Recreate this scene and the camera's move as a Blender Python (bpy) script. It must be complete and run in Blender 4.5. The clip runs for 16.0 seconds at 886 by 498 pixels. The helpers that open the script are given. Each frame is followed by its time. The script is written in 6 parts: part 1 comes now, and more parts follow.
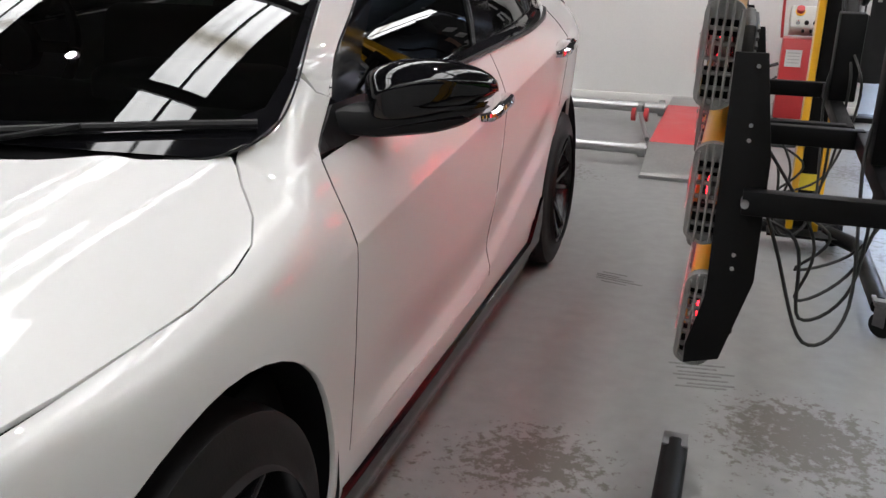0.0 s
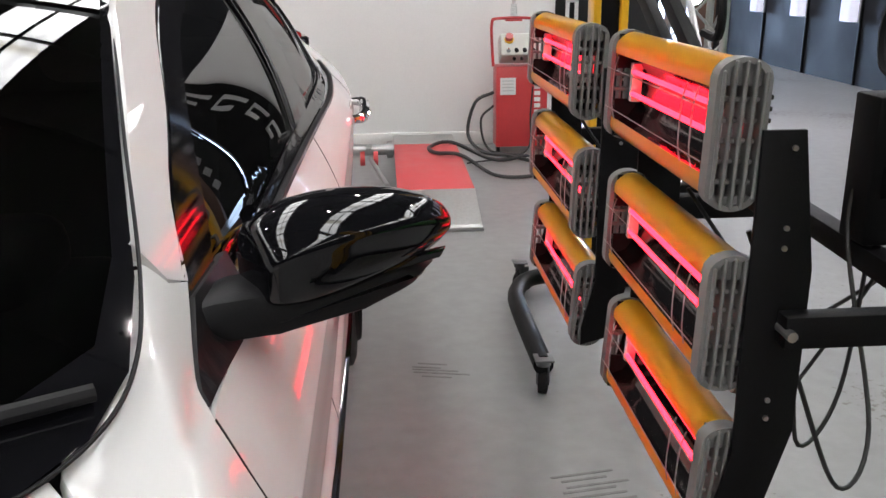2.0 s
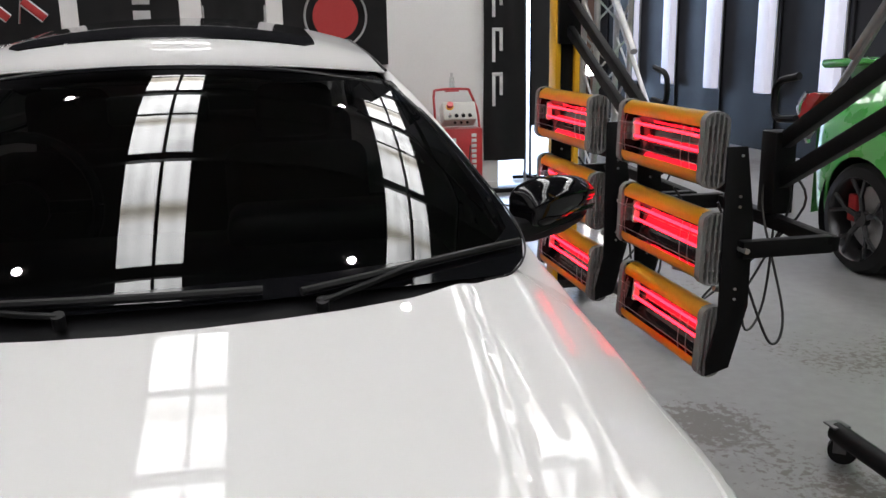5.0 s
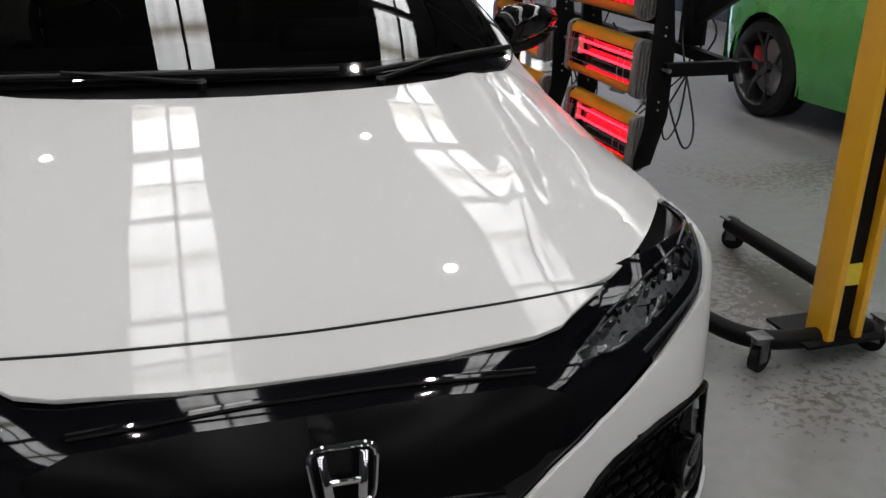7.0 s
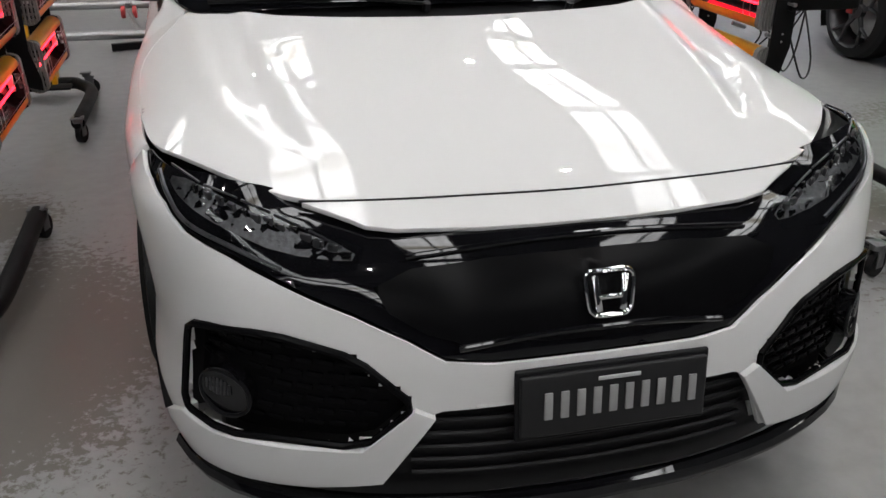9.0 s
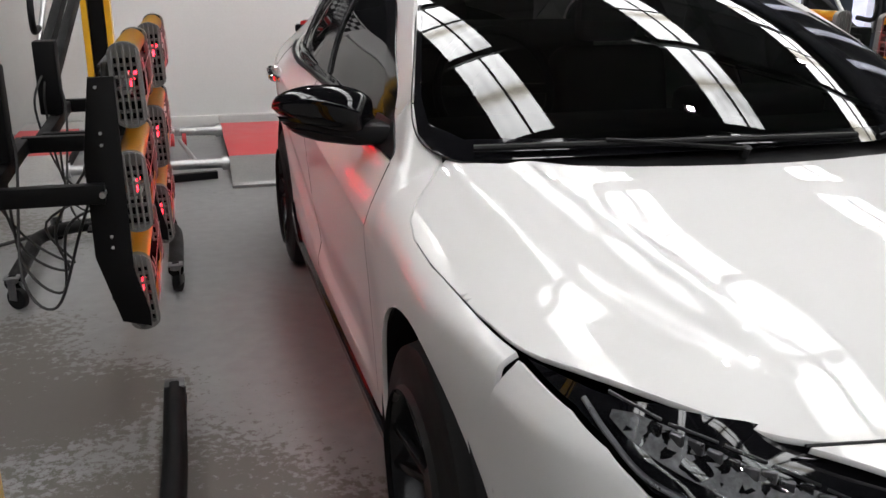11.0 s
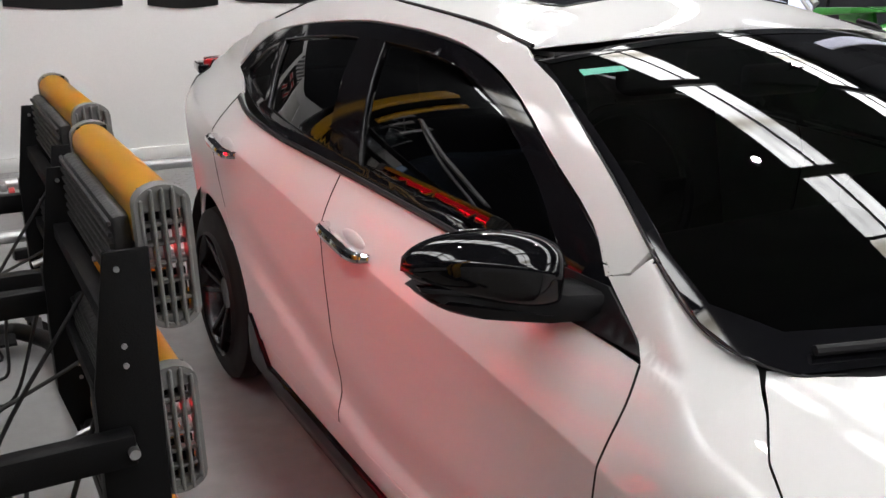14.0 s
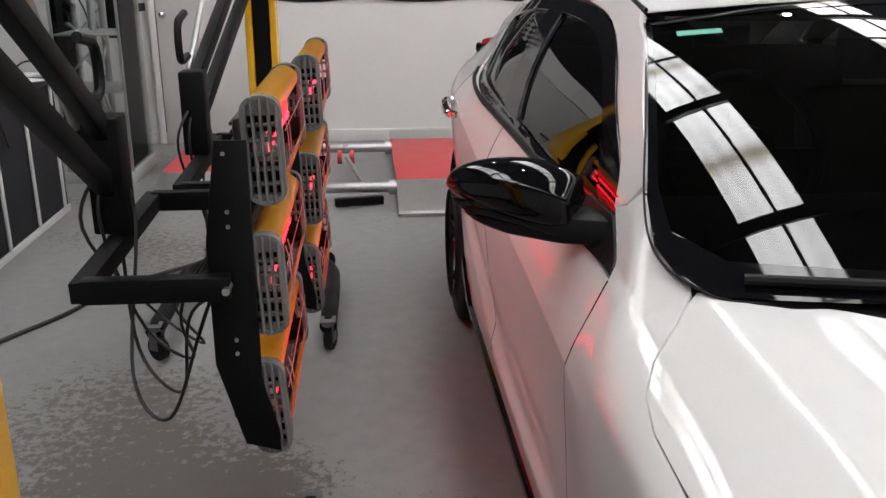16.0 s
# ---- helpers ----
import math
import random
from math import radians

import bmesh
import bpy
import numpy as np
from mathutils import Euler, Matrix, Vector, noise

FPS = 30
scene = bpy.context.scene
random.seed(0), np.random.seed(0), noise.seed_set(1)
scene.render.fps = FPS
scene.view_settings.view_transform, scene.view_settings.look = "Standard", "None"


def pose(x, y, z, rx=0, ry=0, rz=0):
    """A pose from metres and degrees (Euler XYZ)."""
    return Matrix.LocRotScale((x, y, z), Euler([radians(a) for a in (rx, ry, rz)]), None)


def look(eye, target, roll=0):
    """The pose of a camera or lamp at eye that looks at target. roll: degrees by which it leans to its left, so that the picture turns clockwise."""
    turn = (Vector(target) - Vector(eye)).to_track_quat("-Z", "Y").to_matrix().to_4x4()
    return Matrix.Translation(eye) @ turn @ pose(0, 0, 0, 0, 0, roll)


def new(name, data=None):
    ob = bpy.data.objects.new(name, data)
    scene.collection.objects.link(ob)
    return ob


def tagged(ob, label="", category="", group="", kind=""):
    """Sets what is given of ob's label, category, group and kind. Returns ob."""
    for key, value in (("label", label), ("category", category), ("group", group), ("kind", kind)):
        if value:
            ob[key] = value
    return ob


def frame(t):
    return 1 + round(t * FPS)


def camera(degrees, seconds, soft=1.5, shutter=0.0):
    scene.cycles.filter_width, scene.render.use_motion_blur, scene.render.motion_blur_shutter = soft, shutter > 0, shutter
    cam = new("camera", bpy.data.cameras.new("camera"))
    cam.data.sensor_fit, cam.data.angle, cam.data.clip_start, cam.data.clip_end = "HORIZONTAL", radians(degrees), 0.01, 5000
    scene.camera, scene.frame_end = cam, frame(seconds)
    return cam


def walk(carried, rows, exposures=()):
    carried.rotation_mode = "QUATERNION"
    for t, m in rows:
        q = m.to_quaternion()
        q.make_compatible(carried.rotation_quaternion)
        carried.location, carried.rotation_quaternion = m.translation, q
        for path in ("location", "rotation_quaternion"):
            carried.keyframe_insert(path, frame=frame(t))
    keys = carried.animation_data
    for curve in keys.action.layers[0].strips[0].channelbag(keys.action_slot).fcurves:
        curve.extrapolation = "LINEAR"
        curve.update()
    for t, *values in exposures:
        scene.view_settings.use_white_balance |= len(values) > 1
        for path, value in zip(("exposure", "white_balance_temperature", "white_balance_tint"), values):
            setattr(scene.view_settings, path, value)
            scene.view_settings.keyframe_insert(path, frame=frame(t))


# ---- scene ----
cam = camera(53.6, 16.0)
PATH = [
    (0, (1.506, 0.028, 1.324), (0.919, 1.818, 0.654), 0.9),
    (0.5, (1.339, 0.245, 1.305), (0.999, 2.083, 0.594), 0.7),
    (1, (1.222, 0.431, 1.316), (1.04, 2.298, 0.624), -0.5),
    (1.5, (1.149, 0.597, 1.324), (1.08, 2.484, 0.665), -0.8),
    (2, (0.985, 0.677, 1.34), (1.105, 2.578, 0.732), -0.7),
    (2.5, (0.865, 0.656, 1.348), (1.065, 2.563, 0.778), -0.7),
    (3, (0.788, 0.466, 1.357), (0.986, 2.377, 0.801), -0.7),
    (3.2, (0.755, 0.385, 1.366), (0.959, 2.298, 0.82), -1.0),
    (5.3, (0.11, -0.459, 1.432), (0.556, 1.435, 0.967), -0.8),
    (5.5, (0.028, -0.513, 1.431), (0.503, 1.365, 0.932), -0.6),
    (6, (-0.116, -0.662, 1.428), (0.389, 1.182, 0.84), 0.2),
    (6.5, (-0.129, -0.847, 1.413), (0.379, 0.962, 0.729), 1.2),
    (7, (-0.161, -0.986, 1.417), (0.394, 0.782, 0.664), 1.0),
    (7.5, (-0.309, -1.043, 1.408), (0.295, 0.687, 0.606), 0.9),
    (8, (-0.484, -1.077, 1.4), (0.106, 0.644, 0.568), 1.2),
    (8.5, (-0.579, -1.137, 1.419), (-0.07, 0.61, 0.588), 1.0),
    (9, (-0.632, -1.291, 1.412), (-0.192, 0.466, 0.565), 0.6),
    (9.5, (-0.726, -1.33, 1.421), (-0.377, 0.46, 0.6), -0.3),
    (10, (-0.95, -1.162, 1.408), (-0.572, 0.673, 0.708), 0.4),
    (10.2, (-1.033, -1.071, 1.388), (-0.604, 0.774, 0.744), 1.0),
    (12.3, (-1.462, 0.212, 1.386), (-0.804, 2.001, 0.779), -1.3),
    (12.5, (-1.492, 0.288, 1.397), (-0.788, 2.057, 0.784), -1.1),
    (13, (-1.602, 0.461, 1.432), (-0.741, 2.146, 0.782), -0.4),
    (13.5, (-1.662, 0.538, 1.476), (-0.715, 2.181, 0.841), 0.4),
    (14, (-1.671, 0.545, 1.503), (-0.711, 2.188, 0.887), 0.9),
    (14.5, (-1.639, 0.514, 1.481), (-0.741, 2.179, 0.831), 0.9),
    (15, (-1.473, 0.428, 1.466), (-0.795, 2.197, 0.824), 0.9),
    (15.5, (-1.313, 0.272, 1.468), (-0.894, 2.13, 0.855), 0.3),
    (16, (-1.211, 0.076, 1.441), (-1.045, 1.972, 0.826), 0.1),
]
walk(cam, [(t, look(eye, target, roll)) for t, eye, target, roll in PATH],
     [(0, 0.14, 6750, 18), (1, 0.06, 6750, 18), (2.5, 0.36, 6750, 18), (3, 0.26, 6750, 18), (4.2, 0.08, 6750, 18), (5.5, -0.36, 6750, 18), (6, -0.55, 6750, 18), (6.5, -0.85, 6750, 18), (7, -0.5, 6750, 18), (7.5, -0.3, 6750, 18), (8, -0.22, 6750, 18), (9, -0.14, 6750, 18), (10, -0.06, 6750, 18), (12.5, 0.2, 6750, 18), (13.4, 0.26, 6750, 18), (14, 0.3, 6750, 18), (15, 0.22, 6750, 18), (16, 0.1, 6750, 18)])

# ---- world and lights ----
world = bpy.data.worlds.new("sky")
scene.world = world
world.use_nodes = True
wn = world.node_tree.nodes
sky = wn.new("ShaderNodeTexSky")
sky.sky_type = "NISHITA"
sky.sun_disc = False
sky.sun_elevation, sky.sun_rotation = radians(48), radians(200)
wn["Background"].inputs["Strength"].default_value = 0.12
world.node_tree.links.new(sky.outputs["Color"], wn["Background"].inputs["Color"])
sun = new("sun", bpy.data.lights.new("sun", "SUN"))
sun.data.energy, sun.data.angle, sun.data.color = 3.0, radians(0.5), (1, .95, .88)
sun.matrix_world = look((0, 0, 20), (6, 17, 0))
scene.view_settings.exposure = 0.0
SKYLIGHT = 8.8
HEAT = 11.5

# ---- materials ----


def material(name, color, rough=.5, metal=0.0, coat=0.0, vary=.06, scale=6.0, bump=0.0, fine=60.0, spec=.5):
    """A principled surface with slow and fine variation of colour, gloss and relief."""
    m = bpy.data.materials.new(name)
    m.use_nodes = True
    n, l = m.node_tree.nodes, m.node_tree.links
    b = n["Principled BSDF"]
    b.inputs["Metallic"].default_value = metal
    b.inputs["Coat Weight"].default_value = coat
    b.inputs["Coat Roughness"].default_value = .012
    b.inputs["Specular IOR Level"].default_value = spec
    co = n.new("ShaderNodeTexCoord")
    big, small = n.new("ShaderNodeTexNoise"), n.new("ShaderNodeTexNoise")
    big.inputs["Scale"].default_value, small.inputs["Scale"].default_value = scale, fine
    big.inputs["Detail"].default_value, small.inputs["Detail"].default_value = 4, 3
    l.new(co.outputs["Object"], big.inputs["Vector"])
    l.new(co.outputs["Object"], small.inputs["Vector"])
    add = n.new("ShaderNodeMath")
    add.operation = "ADD"
    l.new(big.outputs["Fac"], add.inputs[0])
    l.new(small.outputs["Fac"], add.inputs[1])
    hsv = n.new("ShaderNodeHueSaturation")
    hsv.inputs["Color"].default_value = (*color, 1)
    mr = n.new("ShaderNodeMapRange")
    mr.inputs["From Min"].default_value, mr.inputs["From Max"].default_value = .6, 1.4
    mr.inputs["To Min"].default_value, mr.inputs["To Max"].default_value = 1 - vary, 1 + vary
    l.new(add.outputs[0], mr.inputs["Value"])
    l.new(mr.outputs["Result"], hsv.inputs["Value"])
    l.new(hsv.outputs["Color"], b.inputs["Base Color"])
    rr = n.new("ShaderNodeMapRange")
    rr.inputs["From Min"].default_value, rr.inputs["From Max"].default_value = .3, .7
    rr.inputs["To Min"].default_value, rr.inputs["To Max"].default_value = rough * (1 - min(.12, 2 * vary)), min(1, rough * (1 + min(.12, 2 * vary)))
    l.new(big.outputs["Fac"], rr.inputs["Value"])
    l.new(rr.outputs["Result"], b.inputs["Roughness"])
    if bump:
        bp = n.new("ShaderNodeBump")
        bp.inputs["Strength"].default_value, bp.inputs["Distance"].default_value = bump, .002
        l.new(small.outputs["Fac"], bp.inputs["Height"])
        l.new(bp.outputs["Normal"], b.inputs["Normal"])
    return m


def glowing(name, color, strength):
    m = bpy.data.materials.new(name)
    m.use_nodes = True
    b = m.node_tree.nodes["Principled BSDF"]
    b.inputs["Base Color"].default_value = (*color, 1)
    b.inputs["Emission Color"].default_value = (*color, 1)
    b.inputs["Emission Strength"].default_value = strength
    return m


def pane_glass(name, tint, ior=1.5):
    """A thin pane: tinted straight through, with true gloss by angle."""
    m = bpy.data.materials.new(name)
    m.use_nodes = True
    n, l = m.node_tree.nodes, m.node_tree.links
    n.remove(n["Principled BSDF"])
    clear, gloss, mix, fres = n.new("ShaderNodeBsdfTransparent"), n.new("ShaderNodeBsdfGlossy"), n.new("ShaderNodeMixShader"), n.new("ShaderNodeFresnel")
    clear.inputs["Color"].default_value = (*tint, 1)
    gloss.inputs["Roughness"].default_value = .0
    fres.inputs["IOR"].default_value = ior
    l.new(fres.outputs[0], mix.inputs[0])
    l.new(clear.outputs[0], mix.inputs[1])
    l.new(gloss.outputs[0], mix.inputs[2])
    l.new(mix.outputs[0], n["Material Output"].inputs["Surface"])
    return m


PAINT = material("pearl_white_paint", (.58, .58, .575), .5, coat=.75, spec=.25, vary=.004, scale=2.0, fine=900)
BLACK_GLOSS = material("gloss_black_plastic", (.004, .004, .005), .04, vary=.05, spec=.4)
TRIM_BLACK = material("black_window_trim", (.004, .004, .005), .06, vary=.05, spec=.26)
MESH_BLACK = material("matt_mesh_plastic", (.004, .004, .0045), .22, vary=.15, bump=.10, fine=260, spec=.05)
SKIRT_BLACK = material("black_skirt_plastic", (.004, .004, .005), .12, vary=.05, spec=.10)
BLACK_PLASTIC = material("black_plastic", (.007, .007, .008), .45, vary=.15, bump=.15, fine=300, spec=.18)
RUBBER = material("rubber", (.008, .008, .0085), .62, vary=.2, bump=.2, fine=200, spec=.2)
CHROME = material("chrome", (.75, .75, .76), .08, metal=1, vary=.02)
GLASS_DARK = pane_glass("tinted_glass", (.05, .055, .055), 1.62)
GLASS_SCREEN = pane_glass("windscreen_glass", (.26, .27, .27), 1.62)
GLASS_CLEAR = pane_glass("clear_glass", (.90, .92, .92), 1.13)
RIM_BLACK = material("dark_alloy", (.022, .022, .024), .25, metal=.6, vary=.1)
RIM_GREY = material("grey_alloy", (.06, .06, .063), .3, metal=.8, vary=.1)
RED_LENS = material("red_lens", (.35, .01, .012), .12, coat=.6)
SEAT_CLOTH = material("seat_cloth", (.035, .035, .037), .85, vary=.2, bump=.3, fine=250)
YELLOW = material("yellow_enamel", (.84, .43, .018), .30, coat=.5, vary=.03, scale=9, bump=.05)
GREY_PLASTIC = material("grey_plastic", (.16, .16, .155), .42, vary=.1, bump=.1)
BLACK_STEEL = material("black_powder_coat", (.004, .004, .0045), .5, vary=.2, bump=.25, fine=400, spec=.14)
DARK_STEEL = material("dull_zinc_steel", (.16, .16, .165), .38, metal=.8, vary=.2)
STEEL = material("steel", (.42, .42, .42), .32, metal=.9, vary=.12)
ALU = material("worn_aluminium", (.48, .48, .47), .38, metal=.85, vary=.12, bump=.2)
REFLECTOR = material("polished_reflector", (.15, .135, .13), .09, metal=1.0, vary=.2, scale=14, bump=.2, fine=26)
WALL_WHITE = material("white_painted_wall", (.78, .775, .765), .72, vary=.035, scale=1.2, bump=.25, fine=90)
WALL_DARK = material("charcoal_painted_wall", (.014, .015, .019), .65, vary=.15, scale=2, bump=.2, spec=.25)
CEILING = material("dark_roof_sheet", (.10, .105, .105), .6, vary=.12)
RED_PAINT = material("red_enamel", (.50, .035, .038), .36, coat=.3, vary=.08, bump=.1)
RED_MAT = material("red_ramp_deck", (.52, .062, .066), .55, vary=.10, scale=7, bump=.35, fine=160)
GREEN_PAINT = material("green_paint", (.035, .30, .045), .28, coat=1.0, vary=.04)
CABLE = material("cable_rubber", (.012, .012, .012), .45, vary=.1)
CLOTH_BLACK = material("black_banner_cloth", (.014, .014, .015), .7, vary=.15, bump=.2)
PRINT_WHITE = material("white_print", (.62, .62, .62), .6)
PRINT_GREY = material("grey_print", (.40, .40, .40), .6)
PRINT_RED = material("red_print", (.42, .03, .03), .6)
BRICK = material("brown_brick", (.22, .13, .10), .8, vary=.25, scale=14, bump=.5)
DOOR_WHITE = material("white_door", (.62, .61, .59), .5, vary=.03, bump=.1)
TUBE_HOT = glowing("hot_quartz_tube", (1.0, .012, .024), HEAT)
LED_STRIP = glowing("white_light_strip", (.80, .84, 1.0), .5)
LAMP_WHITE = glowing("high_bay_lamp", (1, .98, .95), 500)
SKY_PANEL = glowing("translucent_roof_sheet", (.93, 1.0, 1.02), SKYLIGHT)
sn, sl = SKY_PANEL.node_tree.nodes, SKY_PANEL.node_tree.links
dirt, sheet, dirt_ramp = sn.new("ShaderNodeTexNoise"), sn.new("ShaderNodeTexCoord"), sn.new("ShaderNodeMapRange")
ribs, rib_mix = sn.new("ShaderNodeTexWave"), sn.new("ShaderNodeMath")
dirt.inputs["Scale"].default_value, dirt.inputs["Detail"].default_value = 1.3, 7
dirt_ramp.inputs["From Min"].default_value, dirt_ramp.inputs["From Max"].default_value = .28, .56
dirt_ramp.inputs["To Min"].default_value, dirt_ramp.inputs["To Max"].default_value = .45 * SKYLIGHT, 1.05 * SKYLIGHT
ribs.bands_direction, ribs.inputs["Scale"].default_value = "X", 1.9
rib_mix.operation = "MULTIPLY_ADD"
rib_mix.inputs[1].default_value = .22 * SKYLIGHT
sl.new(sheet.outputs["Object"], dirt.inputs["Vector"])
sl.new(sheet.outputs["Object"], ribs.inputs["Vector"])
sl.new(dirt.outputs["Fac"], dirt_ramp.inputs["Value"])
sl.new(ribs.outputs["Fac"], rib_mix.inputs[0])
sl.new(dirt_ramp.outputs["Result"], rib_mix.inputs[2])
split, joint, ragged, stain, faded = (sn.new(k) for k in ("ShaderNodeSeparateXYZ", "ShaderNodeMath", "ShaderNodeMath", "ShaderNodeMapRange", "ShaderNodeMath"))
shift = sn.new("ShaderNodeMath")
shift.inputs[1].default_value = -3.15 + 2.1 * 6
joint.operation, joint.inputs[1].default_value = "PINGPONG", 1.05
ragged.operation, ragged.inputs[1].default_value = "MULTIPLY_ADD", -.55
stain.inputs["From Min"].default_value, stain.inputs["From Max"].default_value = -.27, -.07
stain.inputs["To Min"].default_value, stain.inputs["To Max"].default_value = .36, 1.0
faded.operation = "MULTIPLY"
sl.new(sheet.outputs["Object"], split.inputs[0])
sl.new(split.outputs["Y"], shift.inputs[0])
sl.new(shift.outputs[0], joint.inputs[0])
sl.new(dirt.outputs["Fac"], ragged.inputs[0])
sl.new(joint.outputs[0], ragged.inputs[2])
sl.new(ragged.outputs[0], stain.inputs["Value"])
sl.new(rib_mix.outputs[0], faded.inputs[0])
sl.new(stain.outputs["Result"], faded.inputs[1])
sl.new(faded.outputs[0], sn["Principled BSDF"].inputs["Emission Strength"])
brown = sn.new("ShaderNodeMix")
brown.data_type = "RGBA"
brown.inputs[6].default_value, brown.inputs[7].default_value = (.80, .74, .52, 1), (.93, 1.0, 1.0, 1)
sl.new(stain.outputs["Result"], brown.inputs[0])
sl.new(brown.outputs[2], sn["Principled BSDF"].inputs["Emission Color"])
DAYLIGHT = glowing("bright_yard", (.48, .70, 1.0), 26.0)


def floor_material():
    """Grey painted concrete, worn through to darker concrete in patches."""
    m = material("worn_grey_floor_paint", (.212, .211, .210), .36, vary=.16, scale=1.1, bump=.12, fine=14)
    n, l = m.node_tree.nodes, m.node_tree.links
    b = n["Principled BSDF"]
    co = n["Texture Coordinate"]
    old = b.inputs["Base Color"].links[0].from_socket
    area, chip = n.new("ShaderNodeTexNoise"), n.new("ShaderNodeTexNoise")
    area.inputs["Scale"].default_value, area.inputs["Detail"].default_value = .55, 2
    chip.inputs["Scale"].default_value, chip.inputs["Detail"].default_value, chip.inputs["Roughness"].default_value = 30, 8, .70
    for x in (area, chip):
        l.new(co.outputs["Object"], x.inputs["Vector"])
    s = n.new("ShaderNodeMath")
    s.operation = "MULTIPLY_ADD"
    s.inputs[1].default_value = 1.5
    last = area.outputs["Fac"]
    # patches worn by the stands' wheels and by traffic: x, y, radius, how worn
    for px, py, pr, much in ((-1.25, 1.45, .55, .20), (-.85, 1.25, .35, .16), (-1.75, 1.45, .4, .12), (-1.25, .9, .4, .10), (1.9, 2.35, .5, .17), (1.15, 2.05, .25, .12), (2.1, 1.7, .45, .16), (1.4, .75, .45, .12), (1.8, .75, .5, .12), (2.7, 2.9, .6, .10), (2.8, 2.4, .5, .08), (-2.1, 3.0, .5, .10), (-2.05, 2.55, .7, .30), (-1.7, 2.2, .5, .20), (1.75, 2.45, .45, .16), (2.4, 3.1, .5, .10)):
        far = n.new("ShaderNodeVectorMath")
        far.operation = "DISTANCE"
        far.inputs[1].default_value = (px, py, 0)
        l.new(co.outputs["Object"], far.inputs[0])
        near_ = n.new("ShaderNodeMapRange")
        near_.inputs["From Min"].default_value, near_.inputs["From Max"].default_value = .2 * pr, 1.2 * pr
        near_.inputs["To Min"].default_value, near_.inputs["To Max"].default_value = much, 0
        l.new(far.outputs["Value"], near_.inputs["Value"])
        plus = n.new("ShaderNodeMath")
        l.new(last, plus.inputs[0])
        l.new(near_.outputs["Result"], plus.inputs[1])
        last = plus.outputs[0]
    l.new(last, s.inputs[0])
    l.new(chip.outputs["Fac"], s.inputs[2])
    r = n.new("ShaderNodeMapRange")
    r.inputs["From Min"].default_value, r.inputs["From Max"].default_value = 1.43, 1.50
    l.new(s.outputs[0], r.inputs["Value"])
    mix = n.new("ShaderNodeMix")
    mix.data_type = "RGBA"
    mix.inputs[7].default_value = (.105, .094, .082, 1)
    l.new(r.outputs["Result"], mix.inputs[0])
    l.new(old, mix.inputs[6])
    l.new(mix.outputs[2], b.inputs["Base Color"])
    return m


FLOOR = floor_material()

# ---- building helpers ----


def thing(name, label, category, at=(0, 0, 0), group="", kind=""):
    ob = new(name)
    ob.location = at
    ob.empty_display_size = .1
    return tagged(ob, label, category, group, kind)


def mesh_of(name, bm, mat, smooth_angle=35):
    me = bpy.data.meshes.new(name)
    bmesh.ops.recalc_face_normals(bm, faces=bm.faces)
    for f in bm.faces:
        f.smooth = True
    for e in bm.edges:
        if len(e.link_faces) == 2 and e.calc_face_angle(0) > radians(smooth_angle):
            e.smooth = False
    bm.to_mesh(me)
    bm.free()
    me.materials.append(mat)
    return me


def part(name, bm, mat, parent=None, label="", angle=35):
    """Links a bmesh, in world places, as one mesh under a thing or a part."""
    ob = new(name, mesh_of(name, bm, mat, angle))
    if parent is not None:
        up = Vector((0, 0, 0))
        p = parent
        while p is not None:
            up += p.location
            p = p.parent
        ob.data.transform(Matrix.Translation(-up))
        ob.parent = parent
    if label:
        ob["label"] = label
    return ob


def boxes(*specs, bevel=.004, seg=2):
    """Bevelled boxes: each (centre, size) or (centre, size, turn matrix)."""
    bm = bmesh.new()
    for spec in specs:
        c, s = spec[0], spec[1]
        turn = spec[2] if len(spec) > 2 else Matrix()
        b = min(bevel, min(s) * .45)
        piece = bmesh.new()
        bmesh.ops.create_cube(piece, size=1, matrix=Matrix.Diagonal((*s, 1)))
        if b > 0:
            bmesh.ops.bevel(piece, geom=piece.edges[:], offset=b, segments=seg, profile=.5, affect="EDGES")
        piece.transform(Matrix.Translation(c) @ turn)
        join(bm, piece)
    return bm


def join(bm, other):
    me = bpy.data.meshes.new("tmp")
    other.to_mesh(me)
    other.free()
    bm.from_mesh(me)
    bpy.data.meshes.remove(me)


def bar(a, b, w, h, bevel=.003, up=(0, 0, 1)):
    """A rectangular bar from a to b, w wide and h high."""
    a, b = Vector(a), Vector(b)
    d = b - a
    z = d.normalized()
    x = Vector(up).cross(z)
    if x.length < 1e-4:
        x = Vector((1, 0, 0))
    x.normalize()
    y = z.cross(x)
    turn = Matrix((x, y, z)).transposed().to_4x4()
    return boxes(((a + b) / 2, (w, h, d.length), turn), bevel=bevel)


def rod(a, b, r, seg=16, r2=None, caps=True):
    bm = bmesh.new()
    a, b = Vector(a), Vector(b)
    d = b - a
    bmesh.ops.create_cone(bm, cap_ends=caps, segments=seg, radius1=r, radius2=r if r2 is None else r2, depth=d.length)
    bm.transform(Matrix.Translation((a + b) / 2) @ d.to_track_quat("Z", "Y").to_matrix().to_4x4())
    return bm


def several(*bms):
    bm = bmesh.new()
    for b in bms:
        join(bm, b)
    return bm


